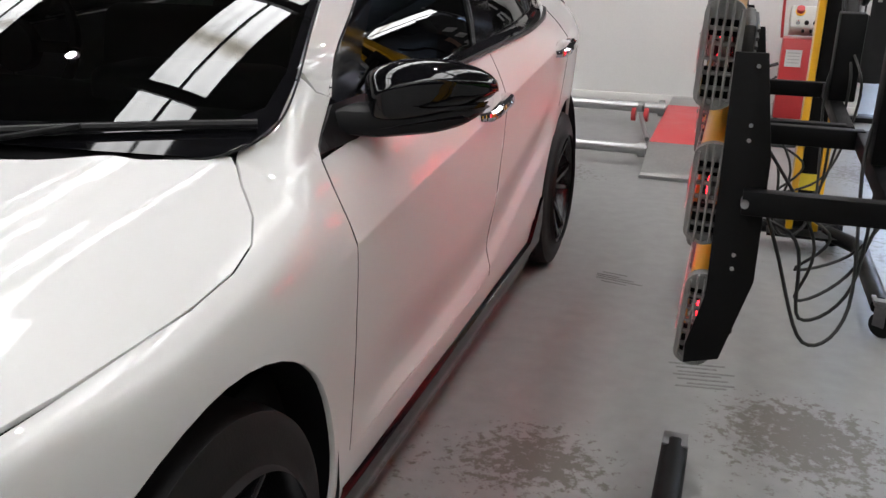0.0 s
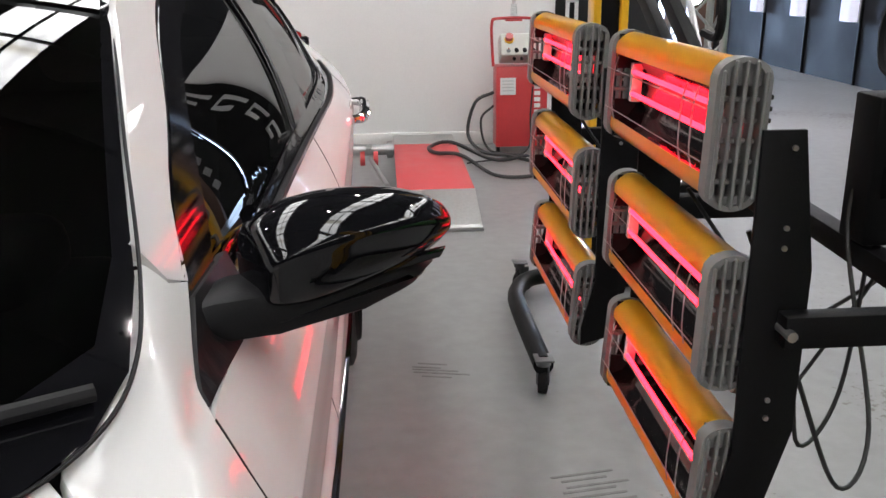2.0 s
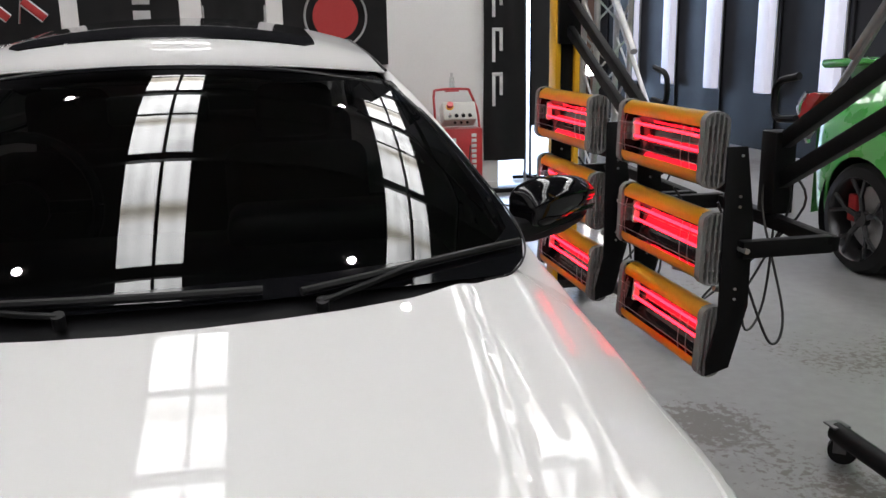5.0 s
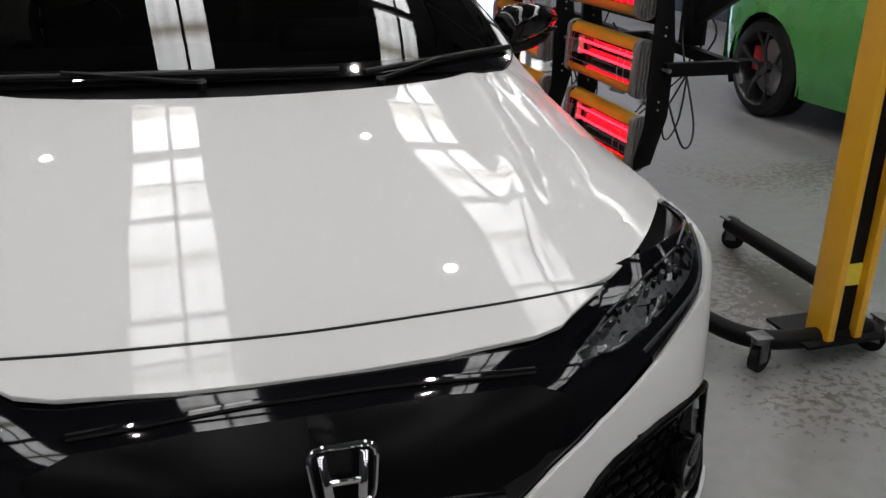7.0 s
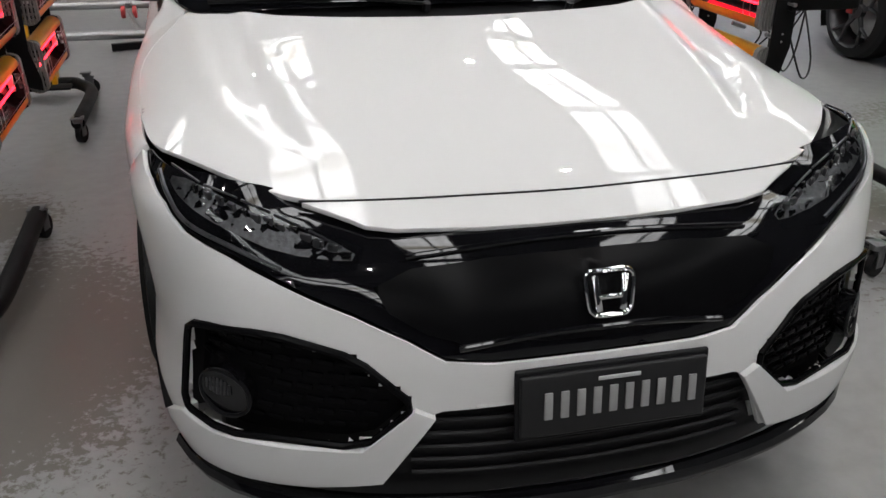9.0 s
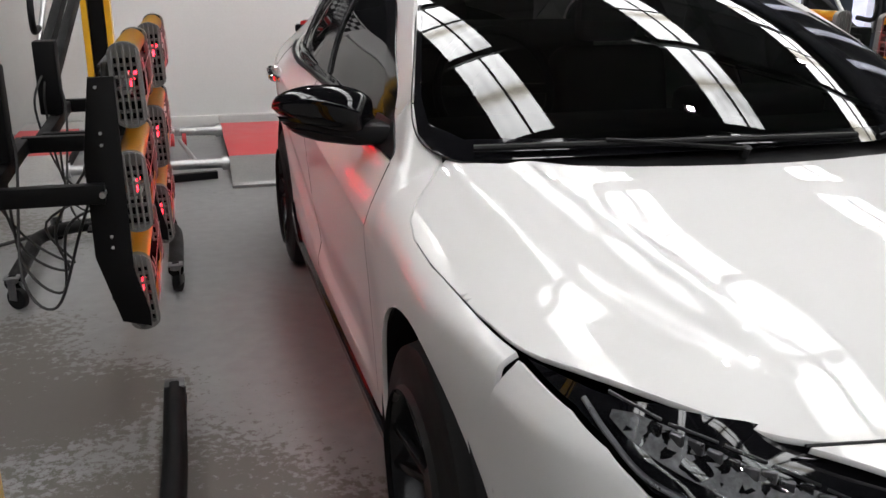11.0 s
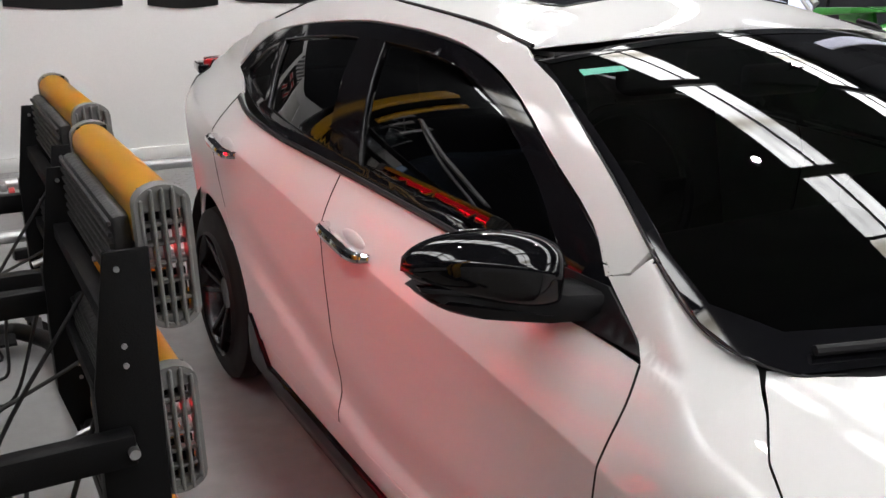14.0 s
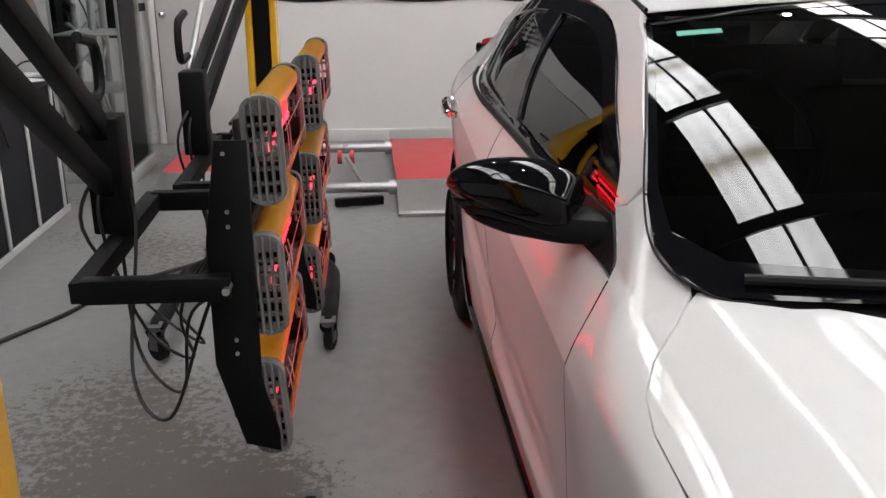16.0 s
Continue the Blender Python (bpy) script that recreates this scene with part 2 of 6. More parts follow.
def curve_points(pts, n=8):
    """A smooth line through points (Catmull-Rom)."""
    P = [Vector(p) for p in pts]
    P = [P[0] * 2 - P[1]] + P + [P[-1] * 2 - P[-2]]
    out = []
    for i in range(1, len(P) - 2):
        for k in range(n):
            t = k / n
            a, b, c, d = P[i - 1], P[i], P[i + 1], P[i + 2]
            out.append(.5 * ((2 * b) + (c - a) * t + (2 * a - 5 * b + 4 * c - d) * t * t + (3 * b - a - 3 * c + d) * t ** 3))
    out.append(P[-2])
    return out


def tube(pts, r, seg=8, n=8, closed=False, smooth_line=True):
    """A round tube along a line."""
    line = curve_points(pts, n) if smooth_line else [Vector(p) for p in pts]
    bm = bmesh.new()
    rings = []
    side = None
    for i, p in enumerate(line):
        d = (line[min(i + 1, len(line) - 1)] - line[max(i - 1, 0)]).normalized()
        if side is None:
            side = d.orthogonal().normalized()
        side = (side - d * side.dot(d)).normalized()
        other = d.cross(side)
        rad = r(i / (len(line) - 1)) if callable(r) else r
        rings.append([bm.verts.new(p + (side * math.cos(a) + other * math.sin(a)) * rad) for a in (2 * math.pi * k / seg for k in range(seg))])
    for a, b in zip(rings, rings[1:]):
        for k in range(seg):
            bm.faces.new((a[k], a[(k + 1) % seg], b[(k + 1) % seg], b[k]))
    bm.faces.new(rings[0][::-1])
    bm.faces.new(rings[-1])
    return bm


def slab(outline, plane, low, high, bevel=0.0):
    """A plate: a 2D outline in a plane ('xy', 'xz' or 'yz'), from low to high along the third axis."""
    bm = bmesh.new()

    def place(p, h):
        return {"xy": (p[0], p[1], h), "xz": (p[0], h, p[1]), "yz": (h, p[0], p[1])}[plane]
    a = [bm.verts.new(place(p, low)) for p in outline]
    b = [bm.verts.new(place(p, high)) for p in outline]
    bm.faces.new(a)
    bm.faces.new(b[::-1])
    for i in range(len(a)):
        j = (i + 1) % len(a)
        bm.faces.new((a[i], b[i], b[j], a[j]))
    bmesh.ops.recalc_face_normals(bm, faces=bm.faces)
    if bevel:
        bmesh.ops.bevel(bm, geom=bm.edges[:], offset=bevel, segments=2, profile=.5, affect="EDGES")
    return bm


def inside(p, poly):
    hit = False
    for (xa, ya), (xb, yb) in zip(poly, poly[1:] + poly[:1]):
        if (ya > p[1]) != (yb > p[1]) and p[0] < (xb - xa) * (p[1] - ya) / (yb - ya) + xa:
            hit = not hit
    return hit


def panel(name, outline, fn, facing, mat, parent, cell=.035, rim=.012, out=0.0, label="", holes=(), cuts=()):
    """A skin cut to an outline on the surface fn(a, b), with turned-in edges."""
    step = cell * .5
    dense = []
    for (xa, ya), (xb, yb) in zip(outline, outline[1:] + outline[:1]):
        k = max(1, int(math.hypot(xb - xa, yb - ya) / step))
        dense += [(xa + (xb - xa) * i / k, ya + (yb - ya) * i / k) for i in range(k)]
    flat = bmesh.new()
    flat.faces.new([flat.verts.new((*p, 0)) for p in dense])
    flat.normal_update()
    bmesh.ops.triangulate(flat, faces=flat.faces[:], ngon_method="EAR_CLIP")
    xs, ys = [p[0] for p in dense], [p[1] for p in dense]
    for lo, hi, ax in ((min(xs), max(xs), 0), (min(ys), max(ys), 1)):
        k = int(lo / cell) - 1
        while k * cell < hi:
            if k * cell > lo:
                co, no = [0, 0, 0], [0, 0, 0]
                co[ax], no[ax] = k * cell + .00137, 1
                bmesh.ops.bisect_plane(flat, geom=flat.verts[:] + flat.edges[:] + flat.faces[:], plane_co=co, plane_no=no, dist=1e-5)
            k += 1
    for v in cuts:
        bmesh.ops.bisect_plane(flat, geom=flat.verts[:] + flat.edges[:] + flat.faces[:], plane_co=(0, v, 0), plane_no=(0, 1, 0), dist=1e-5)
    if holes:
        gone = [f for f in flat.faces if any(inside(f.calc_center_median().xy, h) for h in holes)]
        bmesh.ops.delete(flat, geom=gone, context="FACES")
    bmesh.ops.triangulate(flat, faces=[f for f in flat.faces if len(f.verts) > 4])
    flat.verts.index_update()
    face_dir = Vector(facing)
    verts, normals, faces, fnorm = [], [], [], []
    index = {}
    for v in flat.verts:
        a, b = v.co.x, v.co.y
        e = .004
        p = Vector(fn(a, b))
        da = Vector(fn(a + e, b)) - Vector(fn(a - e, b))
        db = Vector(fn(a, b + e)) - Vector(fn(a, b - e))
        n = da.cross(db).normalized()
        ref = face_dir if abs(n.dot(face_dir)) > .05 else face_dir
        if n.dot(ref) < 0:
            n = -n
        index[v.index] = len(verts)
        verts.append(p + n * out)
        normals.append(n)
    for f in flat.faces:
        ids = [index[v.index] for v in f.verts]
        c = (verts[ids[1]] - verts[ids[0]]).cross(verts[ids[2]] - verts[ids[1]])
        if c.dot(normals[ids[0]]) < 0:
            ids = ids[::-1]
        faces.append(ids)
        fnorm.append([normals[i] for i in ids])
    if rim:
        for e in flat.edges:
            if len(e.link_faces) == 1:
                i, j = (index[v.index] for v in e.verts)
                a, b = verts[i], verts[j]
                (xa, ya), (xb, yb) = e.verts[0].co.xy, e.verts[1].co.xy
                mx, my, dx, dy = (xa + xb) / 2, (ya + yb) / 2, yb - ya, xa - xb
                q = .0015 / max(1e-9, math.hypot(dx, dy))
                if inside((mx + dx * q, my + dy * q), outline) and not any(inside((mx + dx * q, my + dy * q), h) for h in holes):
                    q = -q
                outward = Vector(fn(mx + dx * q, my + dy * q)) - Vector(fn(mx, my))
                c, d = b - normals[j] * rim, a - normals[i] * rim
                k = len(verts)
                verts += [a.copy(), b.copy(), c, d]
                n = (b - a).cross(normals[i])
                if n.length < 1e-9:
                    n = normals[i].copy()
                n.normalize()
                if n.dot(outward) < 0:
                    n = -n
                ids = [k, k + 1, k + 2, k + 3]
                if (b - a).cross(c - b).dot(n) < 0:
                    ids = ids[::-1]
                faces.append(ids)
                lip = [(n + normals[i]).normalized(), (n + normals[j]).normalized(), n, n]
                lip = {k: lip[0], k + 1: lip[1], k + 2: n, k + 3: n}
                fnorm.append([lip[q] for q in ids])
    flat.free()
    me = bpy.data.meshes.new(name)
    up = Vector((0, 0, 0))
    p = parent
    while p is not None:
        up += p.location
        p = p.parent
    me.from_pydata([v - up for v in verts], [], faces)
    me.polygons.foreach_set("use_smooth", [True] * len(faces))
    me.normals_split_custom_set([n for ns in fnorm for n in ns])
    me.materials.append(mat)
    ob = new(name, me)
    ob.parent = parent
    if label:
        ob["label"] = label
    return ob


def lerp_curve(pts):
    """A smooth curve through (a, b) pairs."""
    xs = [p[0] for p in pts]
    ys = [p[1] for p in pts]
    n = len(xs)
    d = [(ys[i + 1] - ys[i]) / (xs[i + 1] - xs[i]) for i in range(n - 1)]
    m = [d[0]] + [0 if d[i - 1] * d[i] <= 0 else 2 * d[i - 1] * d[i] / (d[i - 1] + d[i]) for i in range(1, n - 1)] + [d[-1]]

    def exact(a, i):
        h = xs[i + 1] - xs[i]
        t = (a - xs[i]) / h
        return ((2 * t ** 3 - 3 * t * t + 1) * ys[i] + (t ** 3 - 2 * t * t + t) * h * m[i]
                + (3 * t * t - 2 * t ** 3) * ys[i + 1] + (t ** 3 - t * t) * h * m[i + 1])
    lo, hi, fine = xs[0], xs[-1], 500.0
    table, i = [], 0
    for k in range(int((hi - lo) * fine) + 3):
        v = lo + k / fine
        while i < n - 2 and v > xs[i + 1]:
            i += 1
        table.append(exact(v, i))

    def f(a):
        if a <= lo:
            return ys[0] + m[0] * (a - lo)
        if a >= hi:
            return ys[-1] + m[-1] * (a - hi)
        q = (a - lo) * fine
        k = int(q)
        return table[k] + (table[k + 1] - table[k]) * (q - k)
    return f


def smooth(a, b, v):
    t = (v - a) / (b - a)
    return 0.0 if t <= 0 else 1.0 if t >= 1 else t * t * (3 - 2 * t)


# half width of the body along its length, and how the side leans with height
half_width = lerp_curve([(.40, .795), (.60, .850), (.90, .884), (1.4, .886), (2.3, .889), (3.2, .888), (3.6, .870), (3.9, .838), (4.3, .745), (4.5, .65)])
side_lean = lerp_curve([(.14, -.075), (.22, -.05), (.33, -.038), (.47, -.026), (.62, -.010), (.76, .000), (.82, -.002), (.89, -.022), (.96, -.055), (1.03, -.09)])
belt = lerp_curve([(1.30, .93), (1.446, .945), (1.7, .980), (1.97, 1.005), (2.5, 1.030), (3.1, 1.055), (3.6, 1.095), (4.2, 1.13)])


# the sharp shoulder line along the doors, the side below it, and the low line that rises to the rear wheel
shoulder = lerp_curve([(.9, .745), (1.2, .768), (1.43, .787), (1.8, .823), (2.1, .847), (2.5, .886), (2.76, .912), (3.2, .950), (3.8, 1.0), (4.4, 1.04)])
low_lean = lerp_curve([(.14, -.070), (.22, -.046), (.33, -.034), (.47, -.028), (.62, -.019), (.76, -.006), (.88, .002), (1.0, .006)])
low_line = lerp_curve([(1.3, .385), (2.2, .392), (2.4, .418), (2.6, .465), (2.93, .560), (3.3, .66)])


def side_x(y, z):
    b = belt(y)
    w = min(z, b)
    soft = half_width(y) + side_lean(w)
    k = smooth(1.22, 1.50, y)
    if k > 0:
        c = shoulder(y)
        up = max(0.0, w - c)
        x = half_width(y) - .002 + low_lean(min(w, c)) - .30 * up - 1.0 * up * up
        low = low_line(y)
        dent = smooth(low + .17, low, w) if w > low else smooth(low - .075, low - .004, w)
        x -= .017 * dent * smooth(1.40, 1.75, y) * smooth(3.35, 3.0, y)
        soft += (x - soft) * k
    if y > 2.85:
        soft -= .125 * smooth(2.85, 3.78, y) * smooth(.93, 1.15, z)
    if z <= b:
        return soft
    h = z - b
    return soft - .012 * smooth(0, .02, h) - .27 * h - 1.0 * h * h - .03 * max(0, y - 2.9) * h / .3


hood_mid = lerp_curve([(.10, .735), (.17, .770), (.27, .812), (.556, .898), (.9, .962), (1.28, 1.025)])
crease_in = lerp_curve([(.33, .44), (.50, .49), (.72, .53), (.98, .56), (1.2, .58)])
crease_out = lerp_curve([(.33, .47), (.40, .53), (.52, .605), (.69, .665), (1.1, .705), (1.3, .72)])


def hood_z(x, y):
    a = abs(x)
    z = hood_mid(y) - .03 * (a / .78) ** 2 - (.055 + .035 * smooth(.5, 1.0, y)) * (max(0, a - .6) / .26) ** 2
    ci, co = crease_in(y), crease_out(y)
    k = smooth(.33, .60, y)
    z += k * (.002 * math.exp(-((a - ci + .012) / .03) ** 2) - .011 * smooth(ci - .006, ci + .045, a) + .006 * smooth(co - .045, co + .004, a) - .004 * smooth(co, co + .06, a))
    return z


def reach_z(y, at):
    """The height at which the side reaches a half width."""
    lo, hi = 1.0, 1.6
    for _ in range(24):
        mid = (lo + hi) / 2
        lo, hi = (mid, hi) if side_x(y, mid) > at else (lo, mid)
    return lo


rail_z = lerp_curve([(1.90 + .04 * k, reach_z(1.90 + .04 * k, .575)) for k in range(48)])


def roof_z(x, y):
    return rail_z(y) + (.030 + .052 * smooth(1.95, 2.4, y)) * (1 - (abs(x) / .575) ** 2.2) - (.010 + .010 * (x / .575) ** 2) * smooth(2.30, 1.98, y)


def wing_x(y, z):
    """The front wing: the side, rounded over into the bonnet's surface."""
    lo, hi = .55, 1.05
    for _ in range(19):
        mid = (lo + hi) / 2
        lo, hi = (mid, hi) if hood_z(mid, y) + .37 * max(0, y - 1.28) > z else (lo, mid)
    a, b, r = side_x(y, z), lo, .022
    return (a + b - math.sqrt((a - b) ** 2 + r * r)) / 2 + .003


PLAN = [(0, 0), (.2, .010), (.4, .045), (.55, .095), (.67, .165), (.75, .255), (.795, .36), (.822, .48), (.838, .62)]
plan_s = [0]
for (xa, ya), (xb, yb) in zip(PLAN, PLAN[1:]):
    plan_s.append(plan_s[-1] + math.hypot(xb - xa, yb - ya))
plan_x = lerp_curve([(s, p[0]) for s, p in zip(plan_s, PLAN)])
plan_y = lerp_curve([(s, p[1]) for s, p in zip(plan_s, PLAN)])
nose = lerp_curve([(.12, -.07), (.19, -.035), (.29, .0), (.42, .008), (.52, .0), (.59, -.018), (.66, -.046), (.72, -.095), (.762, -.155), (.80, -.24)])


def front_p(s, z, out=0.0):
    a = abs(s)
    x, y = plan_x(a), plan_y(a)
    dx, dy = plan_x(a + .01) - plan_x(a - .01), plan_y(a + .01) - plan_y(a - .01)
    l = math.hypot(dx, dy)
    nx, ny = dy / l, -dx / l
    k = smooth(.50, 1.0, a)
    o = nose(z) * (1 - k) + k * (side_lean(z) + .022 - .045 * smooth(.76, .86, z) + .034 * math.exp(-((z - .33) / .12) ** 2)) + out
    return ((x + nx * o) * (1 if s >= 0 else -1), y + ny * o, z)


SCREEN_BEND = .06


def shield_p(u, v, out=0.0):
    """The windscreen: u across (-1 to 1), v from its foot (0) to its head (1)."""
    xb, yb, zb = .800 * u, 1.065 + .22 * u * u, 1.0 - .04 * u * u
    xt, yt, zt = .590 * u, 1.955 + .075 * u * u, 1.375 - .055 * u * u
    x, y, z = xb + (xt - xb) * v, yb + (yt - yb) * v, zb + (zt - zb) * v
    b = 4 * v * (1 - v) * (.030 + SCREEN_BEND * (.16 - max(0.0, abs(u) - .6) ** 2)) + out
    return (x, y - .4 * b, z + .92 * b)


# ---- the hall ----
BACK = 7.63
HALL_L, HALL_R, HALL_F, HALL_B, TOP = -4.6, 6.40, -16.0, 15.4, 5.0


def plain(name, bm, mat, label, category):
    return tagged(part(name, bm, mat, None, ""), label, category, kind="structure")


plain("floor", slab([(-14, -17), (16, -17), (16, 34), (-14, 34)], "xy", -.12, 0), FLOOR, "grey painted concrete floor worn through in patches", "floor")
plain("wall_back", boxes(((-1.02, BACK + .1, 1.2), (6.95, .2, 2.4)), bevel=.003), WALL_WHITE, "plain white painted plasterboard workshop wall", "wall")
# unseen dark panel, added in place of the dark hall above the partition
plain("dark_hall_panel", boxes(((-1.02, BACK + .11, 3.7), (6.95, .2, 2.6)), bevel=0), WALL_DARK, "unseen dark panel standing in for the dark hall above the white wall", "wall")
# unseen left wall, added dark so less light bounces onto doors and floor
plain("wall_left", boxes(((HALL_L - .1, -4.2, 2.5), (.2, 23.7, 5.0)), bevel=0), WALL_DARK, "unseen dark side wall added to keep the doors and floor dim", "wall")
# unseen front wall, added far off and dark so the grille mirrors black
plain("wall_front", boxes(((.9, HALL_F - .1, 2.5), (11.2, .2, 5.0)), bevel=0), WALL_DARK, "dark wall closing the workshop behind the camera", "wall")
plain("wall_right", boxes(((HALL_R + .1, -.3, 2.5), (.2, 31.4, 5.0)), bevel=0), WALL_DARK, "charcoal painted side wall with upright panel joints", "wall")
plain("wall_return", boxes(((2.36, 11.7, 2.5), (.2, 7.9, 5.0)), bevel=0), WALL_DARK, "dark return wall beside the far bay", "wall")
plain("wall_far", several(boxes(((3.1, HALL_B + .1, 2.5), (1.5, .2, 5.0)), ((6.40, HALL_B + .1, 2.5), (.5, .2, 5.0)), ((5.0, HALL_B + .1, 4.6), (2.4, .2, .8)), bevel=0)), WALL_DARK, "dark end wall around the open loading door", "wall")
plain("brick_pier", boxes(((6.22, HALL_B - .15, 1.7), (.34, .28, 3.4)), bevel=.01), BRICK, "brown brick pier beside the open door", "pier")
# upright joints of the dark wall
for i in range(9):
    plain("wall_joint", boxes(((HALL_R - .012, 4.0 + 1.32 * i, 2.0), (.03, .035, 4.0)), bevel=.003), BLACK_PLASTIC, "narrow dark cover strip on the charcoal wall", "trim")
# skirting along the white wall
plain("baseboard", boxes(((-.85, BACK - .012, .05), (6.6, .024, .10)), bevel=.004), DOOR_WHITE, "low white skirting board along the back wall", "baseboard")

# roof with four rows of translucent sheets and the frames that divide them
# the far left row is unseen, added on the same spacing for more light
SKY_X = ((-3.74, -3.05), (-.72, -.03), (2.30, 2.98), (5.32, 6.0))
xs = [-14] + [v for pair in SKY_X for v in pair] + [16]
plain("ceiling", several(*[slab([(a, -17), (b, -17), (b, 34), (a, 34)], "xy", TOP, TOP + .12) for a, b in zip(xs[::2], xs[1::2])]), CEILING, "dark metal sheet roof above the workshop", "ceiling")
for a, b in SKY_X:
    plain("skylight", slab([(a - .02, -16), (b + .02, -16), (b + .02, 16), (a - .02, 16)], "xy", TOP + .02, TOP + .03), SKY_PANEL, "long translucent roof light, bright with daylight", "skylight")
for y in (-14.7, -12.6, -10.5, -8.4, -6.3, -4.2, -2.1, .05, 2.2, 4.15, 6.4, 8.5, 10.6, 12.7):
    plain("purlin", boxes(((1.15, y, TOP - .05), (11.4, .16, .10)), bevel=0), CEILING, "dark steel purlin under the roof sheets", "beam")
for y in (-3.1, 1.2, 5.45, 7.5, 9.6):
    plain("purlin", boxes(((1.15, y, TOP - .02), (11.4, .045, .04)), bevel=0), CEILING, "thin steel tie under the roof sheets", "beam")
for a, b in SKY_X:
    m = a + (b - a) * .56
    plain("skylight_bar", boxes(((m, 0, TOP - .01), (.038, 31, .03)), bevel=0), CEILING, "dark glazing bar along the roof light", "beam")
for x, y in ((-1.5, 6.2), (1.7, 6.2), (1.7, 2.4), (-1.6, 2.4), (4.8, 4.6), (-1.6, -2.2), (1.7, -2.2), (4.6, 9.5)):
    lamp = thing("high_bay_light", "round white high bay lamp hanging from the roof", "lamp", (x, y, 4.7), "lamps under the roof")
    part("housing", rod((x, y, 4.62), (x, y, 4.78), .11, 20, .05), BLACK_STEEL, lamp)
    part("lens", rod((x, y, 4.60), (x, y, 4.617), .047, 20), LAMP_WHITE, lamp, "bright white lens")
    part("stem", rod((x, y, 4.78), (x, y, TOP), .012, 8), BLACK_STEEL, lamp)

# bright yard beyond the open door
plain("backdrop", slab([(-6, 0), (24, 0), (24, 9), (-6, 9)], "xz", 33.0, 33.1), DAYLIGHT, "bright hazy yard outside the open door", "backdrop")

# white light strips on the dark wall
for y in (13.34, 12.04, 10.74, 9.47, 8.18, 6.9, 5.6):
    strip = thing("wall_light_strip", "upright white light strip on the charcoal wall", "light", (HALL_R - .05, y, .70), "strips on the dark wall")
    part("diffuser", boxes(((HALL_R - .085, y, 2.36), (.10, .24, 3.3)), bevel=.012), LED_STRIP, strip, "milky white diffuser")
    part("channel", boxes(((HALL_R - .015, y, 2.36), (.03, .26, 3.32)), bevel=.005), ALU, strip, "slim aluminium channel")

# faint rows of tyre scuffs on the floor
scuff = material("tyre_scuff", (.150, .148, .145), .5, vary=.3, scale=20)
rnd = random.Random(11)
for px, py, n, turn in ((1.52, 2.62, 7, .15), (1.12, 3.42, 5, -.2)):
    rows = [boxes(((px + rnd.uniform(-.03, .03), py + .026 * k, .0012), (.10 + .10 * rnd.random(), .009, .001), Matrix.Rotation(turn, 4, "Z")), bevel=0) for k in range(n)]
    tagged(part("tyre_scuffs", several(*rows), scuff, None, ""), "row of thin dark tyre scuffs on the painted floor", "floor marks", kind="stuff")


# ---- the white hatchback ----
WHEEL_F, WHEEL_R, WHEEL_Z, ARCH, ARCH_F = .965, 3.60, .325, .380, .402
car = thing("hatchback_car", "glossy pearl white five-door hatchback with black trim, parked", "car")


def side_fn(s):
    return lambda y, z: (s * side_x(y, z), y, z)


def door_fn(s):
    """The side in (y, height over the shoulder line), so that panels can be cut along that line."""
    return lambda y, w: (s * side_x(y, w + shoulder(y)), y, w + shoulder(y))


def over_shoulder(outline):
    out = []
    for (ya, za), (yb, zb) in zip(outline, outline[1:] + outline[:1]):
        k = max(1, int(math.hypot(yb - ya, zb - za) / .04))
        out += [(ya + (yb - ya) * i / k, za + (zb - za) * i / k) for i in range(k)]
    return [(y, z - shoulder(y)) for y, z in out]


EDGE = (-.004, .004)


def hood_fn(x, y):
    return (x, y, hood_z(x, y))


def roof_fn(x, y):
    return (x, y, roof_z(x, y))


def front_fn(s, z):
    return front_p(s, z)


def arc(cy, cz, r, a, b, n=14):
    return [(cy + r * math.cos(radians(a + (b - a) * i / n)), cz + r * math.sin(radians(a + (b - a) * i / n))) for i in range(n + 1)]


def rounded(pts, times=2, closed=False, cut_at=.25):
    """The line with its corners cut, again and again."""
    for _ in range(times):
        ends = pts + pts[:1] if closed else pts
        cut = []
        for (xa, ya), (xb, yb) in zip(ends, ends[1:]):
            cut += [(xa + (xb - xa) * k, ya + (yb - ya) * k) for k in (cut_at, 1 - cut_at)]
        pts = cut if closed else pts[:1] + cut + pts[-1:]
    return pts


# bonnet: outline in plan, front edge first
hood_edge = [(.0, .218), (.25, .228), (.40, .241), (.53, .258), (.65, .352), (.748, .478), (.806, .572), (.828, .72), (.845, .95), (.848, 1.06), (.838, 1.13), (.812, 1.18), (.766, 1.227), (.741, 1.258), (.722, 1.274)]
cowl_edge = [(.57, 1.150), (.48, 1.103), (.36, 1.066), (.25, 1.044), (.12, 1.028), (0, 1.022)]
right_half = rounded(hood_edge[:8]) + hood_edge[8:] + [(.66, 1.212)] + cowl_edge
hood_outline = right_half + [(-x, y) for x, y in reversed(right_half[1:-1])]
bonnet = panel("bonnet", hood_outline, hood_fn, (0, 0, 1), PAINT, car, cell=.02)
# unseen dark sheet added under the bonnet to block light in its seams
inner = bmesh.new()
backing_w = lerp_curve([(.26, .46), (.37, .60), (.475, .69), (.56, .745), (.72, .78), (1.3, .80)])
backing_rows = [[inner.verts.new((backing_w(y) * (k / 12 - 1), y, hood_z(backing_w(y) * (k / 12 - 1), y) - .035)) for k in range(25)] for y in [.27 + .089 * i for i in range(11)]]
